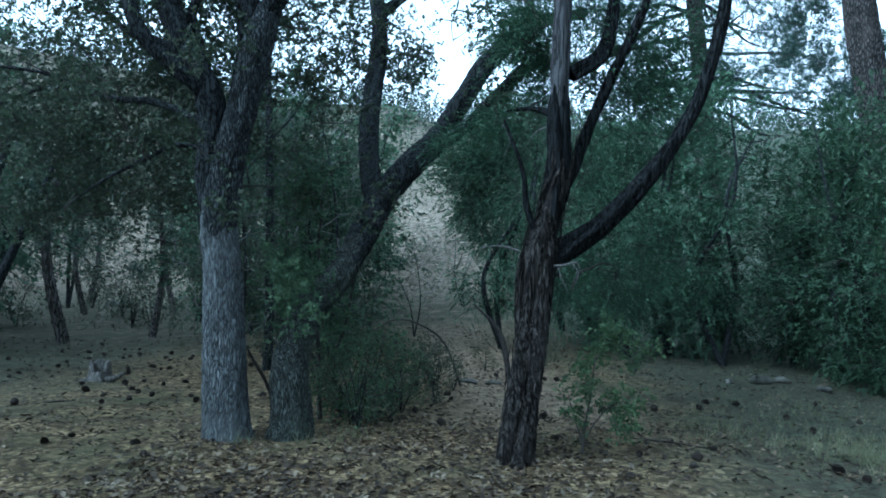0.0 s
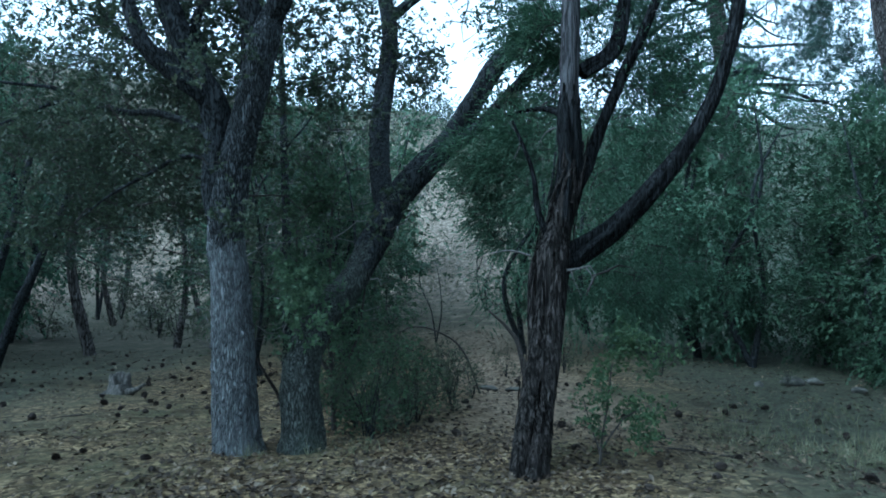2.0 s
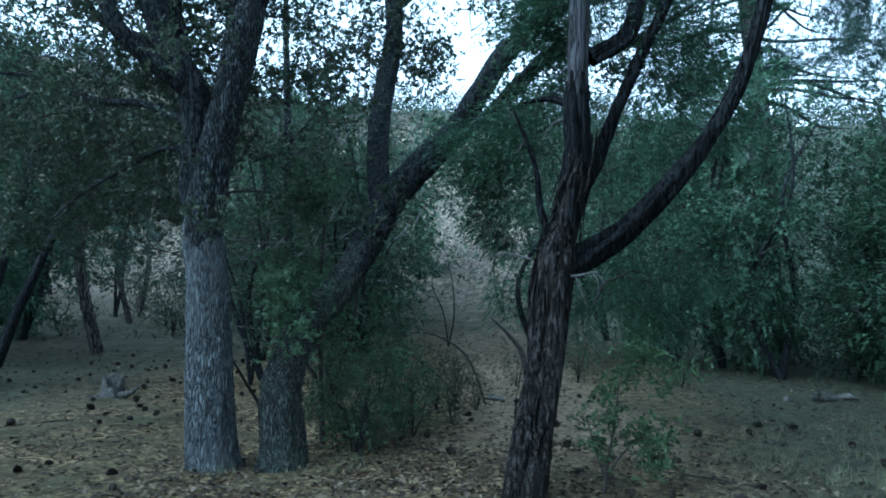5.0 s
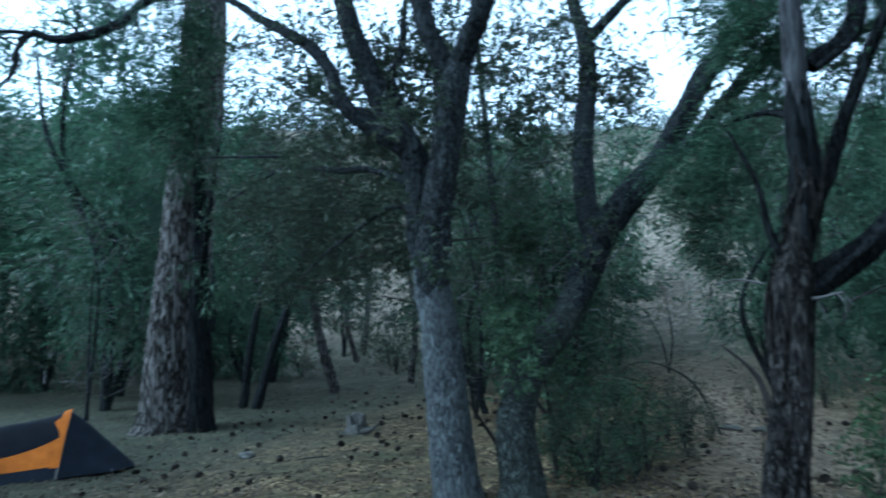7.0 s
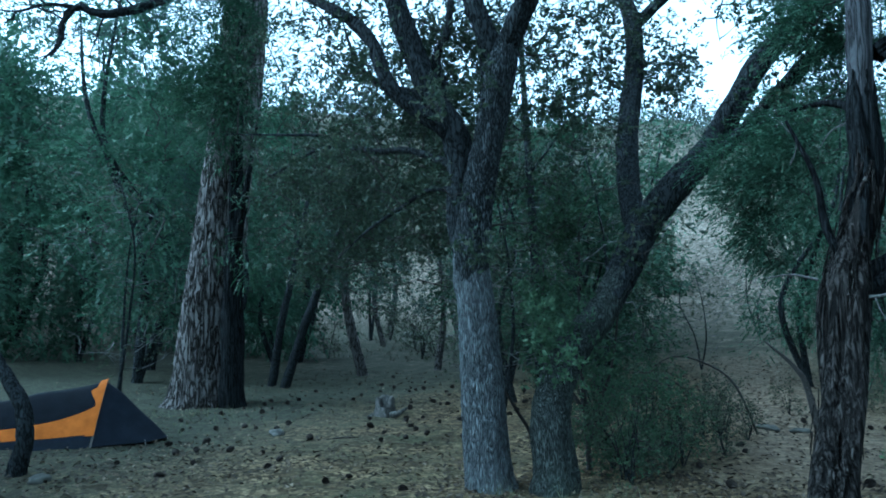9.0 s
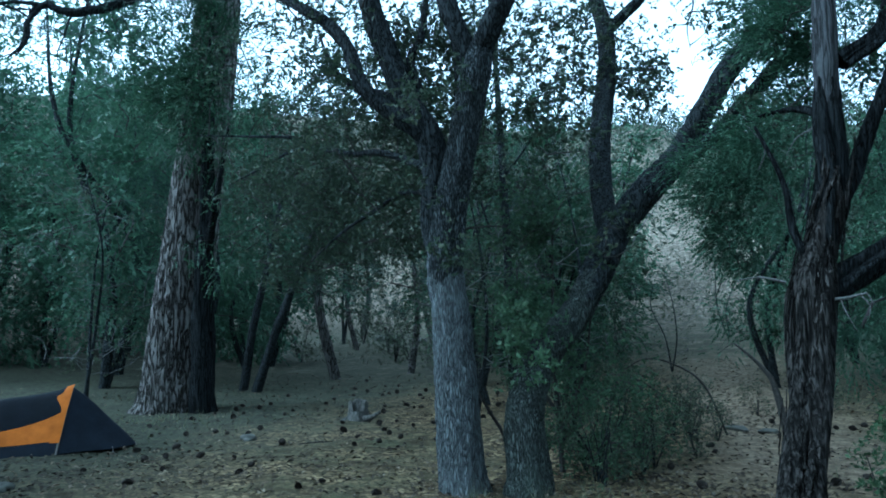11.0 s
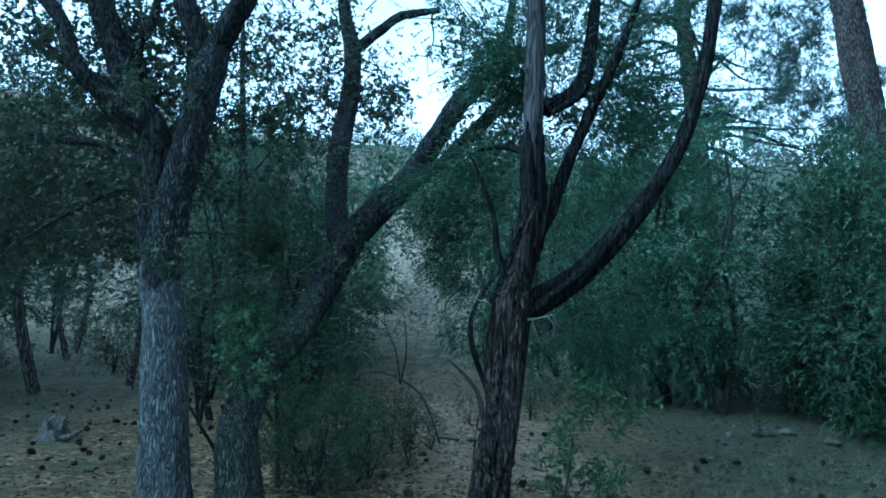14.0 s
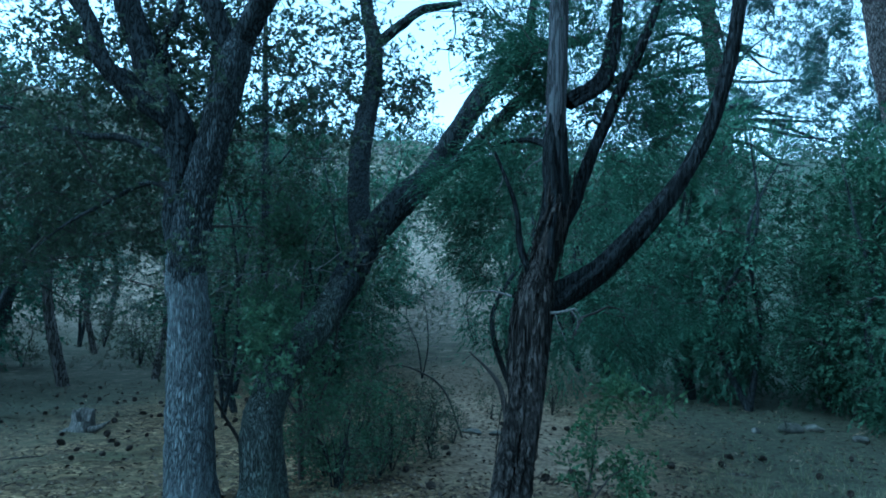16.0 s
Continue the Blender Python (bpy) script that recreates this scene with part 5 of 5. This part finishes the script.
# ---- small trees and dead wood about the clearing ----
small_oak = tree(
    "oak_tree", "small crooked oak in front of the tent", "tree", (-6.2, 5.2, 0.05),
    [[(-6.3, 5.2, -0.2, 0.11), (-6.24, 5.2, 0.06, 0.088), (-6.14, 5.2, 0.38, 0.072), (-6.19, 5.2, 0.68, 0.064), (-6.42, 5.2, 0.95, 0.058), (-6.72, 5.2, 1.28, 0.05), (-7.1, 5.2, 1.9, 0.045), (-7.3, 5.2, 3.0, 0.02)]],
    [((-7.6, 5.3, 2.8), (0.7, 0.7, 0.8), 40)], "oak", OAK_LEAF, 5, 0.12, 0.055, SHADED_LIMB, oak_relief, 36, 0.03, 0.008, 41,
)
slim = tree(
    "juniper_tree", "slender straight juniper with a thin bare pole of a trunk", "tree", (-2.85, 11.0, 0),
    [[(-2.85, 11.0, -0.2, 0.09), (-2.84, 11.0, 0.8, 0.075), (-2.86, 11.0, 2.5, 0.065), (-2.93, 11.0, 4.6, 0.052), (-2.98, 11.0, 6.5, 0.03), (-3.0, 11.0, 8.0, 0.01)],
     [(-2.9, 11.0, 3.6, 0.02), (-2.5, 10.9, 4.0, 0.014), (-2.2, 10.9, 4.5, 0.004)], [(-2.92, 11.0, 4.2, 0.02), (-3.3, 10.9, 4.6, 0.014), (-3.6, 10.8, 5.2, 0.004)]],
    [((-2.9, 11.0, 5.0), (0.55, 0.5, 0.9), 34), ((-2.98, 11.0, 6.6), (0.5, 0.5, 0.8), 30), ((-2.5, 11.0, 4.1), (0.4, 0.3, 0.3), 12)],
    "juniper", JUN_LEAF, 12, 0.12, 0.1, SHADED_LIMB, None, 12, 0.1, 0.01, 53,
)
stems_by_pine = tree(
    "oak_tree", "half-bare oak with two dark leaning stems beside the pine", "tree", (-8.7, 12.5, 0.1),
    [[(-9.0, 12.5, -0.2, 0.14), (-8.88, 12.5, 0.1, 0.095), (-8.66, 12.5, 1.3, 0.08), (-8.35, 12.5, 2.43, 0.068), (-8.0, 12.5, 3.8, 0.05), (-7.8, 12.6, 5.0, 0.02)],
     [(-8.7, 12.4, -0.2, 0.14), (-8.5, 12.4, 0.1, 0.105), (-8.1, 12.45, 1.2, 0.09), (-7.8, 12.5, 1.95, 0.075), (-7.54, 12.5, 2.5, 0.07), (-7.1, 12.5, 3.6, 0.04), (-6.9, 12.6, 4.8, 0.015)],
     [(-7.62, 12.5, 2.3, 0.05), (-7.1, 12.4, 2.75, 0.04), (-6.5, 12.3, 2.95, 0.025), (-5.9, 12.3, 2.9, 0.008)]],
    [((-7.5, 12.6, 4.0), (1.1, 0.8, 0.8), 70), ((-6.6, 12.5, 3.2), (0.9, 0.6, 0.5), 60), ((-8.2, 12.6, 3.2), (0.6, 0.6, 0.6), 30)],
    "oak", SCRUB_LEAF, 3, 0.15, 0.055, SHADED_LIMB, None, 12, 0.1, 0.014, 49, twig_bark=GREY_TWIG,
)
under = tree(
    "oak_sapling", "green young oak growing between the two oak trunks", "sapling", (-1.35, 7.3, 0),
    [[(-1.35, 7.3, -0.1, 0.03), (-1.37, 7.32, 0.5, 0.025), (-1.42, 7.4, 1.2, 0.02), (-1.4, 7.5, 2.3, 0.008)], [(-1.36, 7.3, 0.3, 0.02), (-1.1, 7.2, 0.9, 0.015), (-1.0, 7.2, 1.5, 0.006)], [(-1.37, 7.32, 0.5, 0.02), (-1.7, 7.3, 1.1, 0.015), (-1.75, 7.4, 2.0, 0.006)]],
    [((-1.45, 7.5, 1.9), (0.5, 0.5, 0.65), 46), ((-1.4, 7.2, 1.2), (0.4, 0.4, 0.5), 30), ((-0.85, 7.6, 1.0), (0.4, 0.4, 0.4), 10), ((-1.62, 7.3, 1.5), (0.3, 0.3, 0.7), 56), ((-1.7, 7.4, 2.4), (0.35, 0.3, 0.4), 40), ((-1.25, 6.7, 1.2), (0.2, 0.15, 0.3), 7), ((-1.35, 6.2, 1.08), (0.2, 0.1, 0.2), 12), ((-1.5, 6.3, 1.35), (0.16, 0.1, 0.35), 18)], "oak", OAK_YOUNG, 5, 0.1, 0.05, TWIG, None, 10, 0.1, 0.005, 43,
)
seedling = tree(
    "oak_seedling", "knee-high green oak seedling beside the juniper", "sapling", (1.02, 5.85, 0),
    [[(1.0, 5.85, -0.08, 0.012), (1.03, 5.85, 0.2, 0.01), (1.08, 5.86, 0.45, 0.008), (1.12, 5.87, 0.75, 0.004)], [(1.03, 5.85, 0.12, 0.008), (1.2, 5.85, 0.35, 0.006), (1.42, 5.87, 0.45, 0.003)], [(1.01, 5.85, 0.1, 0.007), (0.95, 5.9, 0.3, 0.005), (0.9, 5.9, 0.5, 0.003)]],
    [((1.12, 5.87, 0.62), (0.17, 0.18, 0.2), 34), ((1.38, 5.95, 0.82), (0.26, 0.2, 0.12), 34), ((1.15, 5.9, 0.95), (0.14, 0.14, 0.12), 16), ((1.4, 5.87, 0.42), (0.22, 0.2, 0.12), 32), ((1.3, 5.9, 0.22), (0.2, 0.16, 0.1), 14), ((1.02, 5.9, 0.38), (0.12, 0.16, 0.14), 14)], "oak", SEED_LEAF, 3, 0.05, 0.04, TWIG, None, 10, 0.05, 0.0035, 47,
)


def dead_branch(pts, label, name="dead_branch", material=None):
    line = spline(pts, 0.06)
    o = line[0, :3].copy()
    line[:, :3] -= o
    v, f = tube(line, 8, plain_relief, o[0] * 7)
    ob = new(name, mesh_of(name, v, f, material or TWIG))
    ob.location = o
    return tagged(ob, label, "branch")


dead_branch([(-0.12, 9.4, -0.12, 0.015), (-0.37, 9.4, 0.27, 0.014), (-0.72, 9.4, 0.58, 0.011), (-1.04, 9.4, 0.71, 0.007), (-1.4, 9.4, 0.7, 0.004)], "dark dead branch arching over the leaf litter")
dead_branch([(0.15, 9.4, -0.1, 0.014), (-0.11, 9.4, 0.59, 0.013), (-0.46, 9.4, 0.85, 0.011), (-0.77, 9.4, 0.9, 0.008), (-1.0, 9.4, 0.78, 0.006)], "thin bowed dead branch among the scrub")
dead_branch([(-1.6, 6.75, -0.05, 0.018), (-1.72, 6.7, 0.38, 0.016), (-1.83, 6.6, 0.63, 0.013), (-1.92, 6.5, 0.85, 0.008)], "thin dead stick leaning on the oak trunk")
dead_branch([(0.62, 7.4, -0.05, 0.035), (0.52, 7.5, 0.7, 0.028), (0.42, 7.5, 0.93, 0.02), (0.2, 7.5, 1.15, 0.008)], "dark dead stem behind the juniper")
dead_branch([(2.72, 8.0, -0.07, 0.012), (2.85, 7.93, -0.055, 0.018), (3.0, 7.84, -0.07, 0.01)], "short pale fallen branch on bare ground", "fallen_branch", DEADWOOD)
dead_branch([(1.3, 6.6, -0.01, 0.007), (1.8, 6.35, 0.0, 0.008), (2.3, 6.2, -0.05, 0.004)], "thin dark stick lying on the ground", "fallen_branch")
dead_branch([(-4.55, 7.75, 0.03, 0.008), (-4.3, 7.9, 0.05, 0.01), (-4.0, 8.0, 0.03, 0.005)], "thin dark stick lying on the ground", "fallen_branch")


def lumpy(name, at, size, seed, material, label, category, group=""):
    bm = bmesh.new()
    bmesh.ops.create_icosphere(bm, subdivisions=3, radius=1)
    for v in bm.verts:
        p = v.co + Vector((seed * 3.7, 0, 0))
        v.co *= 1 + 0.4 * noise.noise(p * 1.1) + 0.22 * noise.noise(p * 2.6) + 0.08 * noise.noise(p * 6)
        v.co = Vector((v.co.x * size[0], v.co.y * size[1], v.co.z * size[2]))
    me = bpy.data.meshes.new(name)
    bm.to_mesh(me)
    bm.free()
    me.materials.append(material)
    me.polygons.foreach_set("use_smooth", [True] * len(me.polygons))
    ob = new(name, me)
    ob.matrix_basis = pose(at[0], at[1], gz(*at) + size[2] * 0.45, 0, 0, seed * 67)
    return tagged(ob, label, category, group)


for i, (x, y, a, b, c) in enumerate(((-5.72, 5.05, 0.09, 0.06, 0.05), (-5.28, 7.85, 0.13, 0.09, 0.045), (4.7, 11.05, 0.18, 0.12, 0.09), (4.1, 10.7, 0.08, 0.06, 0.05), (5.1, 11.2, 0.12, 0.1, 0.06), (5.45, 10.6, 0.14, 0.1, 0.05),
                                     (-13.4, 29.0, 0.34, 0.3, 0.18), (-12.3, 29.5, 0.28, 0.25, 0.14), (-14.6, 30.5, 0.4, 0.3, 0.2), (0.2, 9.9, 0.16, 0.1, 0.04), (0.55, 9.8, 0.12, 0.08, 0.035))):
    lumpy("stone", (x, y), (a, b, c), i + 1.0, STONE, "pale weathered stone half sunk in the forest floor", "stone", "stones on the forest floor")


def build_stump():
    x, y = -4.86, 9.85
    top = thing("tree_stump", (x, y, gz(x, y)), "short broken grey stump with a hollow side", "stump")
    n, verts, faces = 28, [], []
    ring = []
    for k in range(n):
        a = 6.2832 * k / n
        r = 0.125 + 0.05 * noise.noise(Vector((math.cos(a) * 2, math.sin(a) * 2, 3)))
        h = 0.27 + 0.05 * noise.noise(Vector((math.cos(a) * 1.6, math.sin(a) * 1.6, 8))) - (0.16 if math.cos(a - 5.2) > 0.7 else 0)
        ring.append((a, r, h))
    for z, grow in ((-0.08, 1.55), (0.02, 1.3), (0.12, 1.05)):
        verts += [(math.cos(a) * r * grow, math.sin(a) * r * grow, z) for a, r, h in ring]
    verts += [(math.cos(a) * r, math.sin(a) * r, max(h, 0.13)) for a, r, h in ring]
    verts += [(math.cos(a) * r * 0.7, math.sin(a) * r * 0.7, max(h - 0.02, 0.12)) for a, r, h in ring]
    verts += [(math.cos(a) * r * 0.4, math.sin(a) * r * 0.4, 0.05) for a, r, h in ring]
    for i in range(5):
        faces += [(i * n + k, i * n + (k + 1) % n, (i + 1) * n + (k + 1) % n, (i + 1) * n + k) for k in range(n)]
    faces.append(tuple(5 * n + k for k in range(n)))
    part("stump_wood", mesh_of("stump_wood", verts, faces, DEADWOOD), top)
    for pts in ([(0.12, -0.05, 0.02, 0.05), (0.26, -0.1, 0.05, 0.04), (0.38, -0.02, 0.13, 0.012)], [(-0.1, -0.08, 0.02, 0.05), (-0.2, -0.16, -0.02, 0.03)]):
        v, f = tube(spline(pts, 0.03), 8, plain_relief)
        part("root", mesh_of("root", v, f, DEADWOOD), top)


build_stump()


# ---- what lies on the forest floor ----
def cone_mesh():
    verts, faces = [], []
    rings, per = 7, 7
    for i in range(rings):
        t = (i + 0.5) / rings
        r = 0.034 * math.sin(math.pi * (0.12 + 0.83 * t)) ** 0.8
        z = 0.09 * t
        for j in range(per):
            a = 6.2832 * (j / per + i * 0.382)
            c, s = math.cos(a), math.sin(a)
            w = 0.016
            k = len(verts)
            verts += [(0.35 * r * c - w * s, 0.35 * r * s + w * c, z), (0.35 * r * c + w * s, 0.35 * r * s - w * c, z), (r * 1.15 * c + 0.6 * w * s, r * 1.15 * s - 0.6 * w * c, z + 0.008), (r * 1.15 * c - 0.6 * w * s, r * 1.15 * s + 0.6 * w * c, z + 0.008), (0.5 * r * c, 0.5 * r * s, z - 0.008)]
            faces += [(k, k + 1, k + 2, k + 3), (k + 1, k + 4, k + 2), (k + 4, k, k + 3), (k + 2, k + 4, k + 3)]
    return mesh_of("pine_cone", verts, faces, CONE, False)


def scatter_cones():
    me = cone_mesh()
    rng = np.random.default_rng(8)
    spots = [(-3.79, 7.74), (-3.6, 7.98), (-3.27, 7.86), (-4.62, 7.55), (1.32, 10.12), (1.5, 10.1)]
    while len(spots) < 140:
        k = rng.uniform()
        if k < 0.72:
            x, y = rng.uniform(-7.5, -2.2), rng.uniform(5.4, 15)
        elif k < 0.87:
            x, y = rng.uniform(1.3, 4.6), rng.uniform(4.6, 9)
        else:
            x, y = rng.uniform(-1.0, 2.0), rng.uniform(4.6, 11)
        if all((x - a) ** 2 + (y - b) ** 2 > 0.03 for a, b in spots) and (x + 7.2) ** 2 + (y - 6.5) ** 2 > 1.4:
            spots.append((x, y))
    for x, y in spots:
        ob = new("pine_cone", me)
        sz = rng.uniform(0.62, 1.05)
        ob.matrix_basis = pose(x, y, gz(x, y) + 0.03 * sz, rng.uniform(60, 115), 0, rng.uniform(0, 360)) @ Matrix.Scale(sz, 4)
        tagged(ob, "dark open pine cone lying on leaf litter", "pine cone", "pine cones on the forest floor")


def scatter_litter():
    rng = np.random.default_rng(9)
    n = 150000
    x = rng.uniform(-14, 9, n)
    near = rng.uniform(size=n) < 0.34
    y = np.where(near, 4.5 - 11 * rng.uniform(0, 1, n) ** 1.6, 2.6 + 14 * rng.uniform(0.35, 1, n) ** 1.9)
    lump = np.sin(x * 1.7 + 1) * np.sin(y * 1.3 + x * 0.6) + 0.8 * rng.normal(size=n)
    edge = 1 / (1 + np.exp(-(x + 11) / 1.2)) / (1 + np.exp((x - 6.2) / 0.9))
    keep = (lump > -0.6) & (rng.uniform(size=n) < edge) & ~((x > 1.2) & (rng.uniform(size=n) < 0.45)) & ~((x < -2.4) & (rng.uniform(size=n) < 0.62)) & ~((y > 7.2) & (rng.uniform(size=n) < 0.6))
    x, y = x[keep], y[keep]
    n = len(x)
    at = np.stack([x, y, height(x, y) + rng.uniform(0.004, 0.022, n)], 1)
    a = rng.uniform(0, 6.283, n)
    d = np.stack([np.cos(a), np.sin(a), rng.normal(size=n) * 0.25], 1)
    u = np.stack([-np.sin(a), np.cos(a), rng.normal(size=n) * 0.25], 1)
    s = 0.045 * rng.uniform(0.6, 1.6, n)[:, None]
    up = np.array((0, 0, 1.0))
    v = np.stack([at - d * s * 0.5, at + u * s * 0.27 + up * s * 0.26, at + d * s * 0.5 + up * s * 0.12, at - u * s * 0.27 + up * s * 0.26], 1).reshape(-1, 3)
    k = np.arange(n)[:, None] * 4
    tagged(new("leaf_litter", tri_mesh("leaf_litter", v, np.concatenate([k + (0, 2, 1), k + (0, 3, 2)]), DRY_LEAF)), "curled brown and grey fallen oak leaves", "leaf litter", kind="stuff")


def scatter_grass():
    rng = np.random.default_rng(10)
    at = []
    for x, y, r, n in ((3.5, 6.1, 0.4, 200), (3.9, 6.6, 0.5, 140), (3.0, 6.5, 0.5, 50), (-1.2, 6.1, 0.25, 14), (-0.9, 6.4, 0.3, 16), (-1.75, 6.05, 0.12, 12), (2.8, 7.2, 1.0, 160), (4.2, 8.4, 1.2, 160), (-7.2, 8.6, 1.0, 60)):
        p = rng.normal(size=(n, 2)) * r * 0.6 + (x, y)
        at.append(p)
    q = np.stack([rng.uniform(-45, 30, 11000), rng.uniform(20, 60, 11000)], 1)
    p = np.concatenate(at)
    xyz = np.column_stack([p, height(p[:, 0], p[:, 1]) - 0.01])
    v, t = blades(rng, xyz, np.tile((0, 0, 1.0), (len(p), 1)), 0.15, 0.004, 6, 0.4)
    tagged(new("grass", tri_mesh("grass", v, t, GRASS)), "thin tufts of pale green grass", "grass", kind="stuff")
    xyz = np.column_stack([q, height(q[:, 0], q[:, 1]) - 0.02])
    v, t = blades(rng, xyz, np.tile((0, 0, 1.0), (len(q), 1)), 0.24, 0.022, 5, 0.6)
    tagged(new("far_grass", tri_mesh("far_grass", v, t, PALE_GRASS)), "pale dry grass tufts on the slope", "grass", kind="stuff")


scatter_cones()
scatter_litter()
scatter_grass()
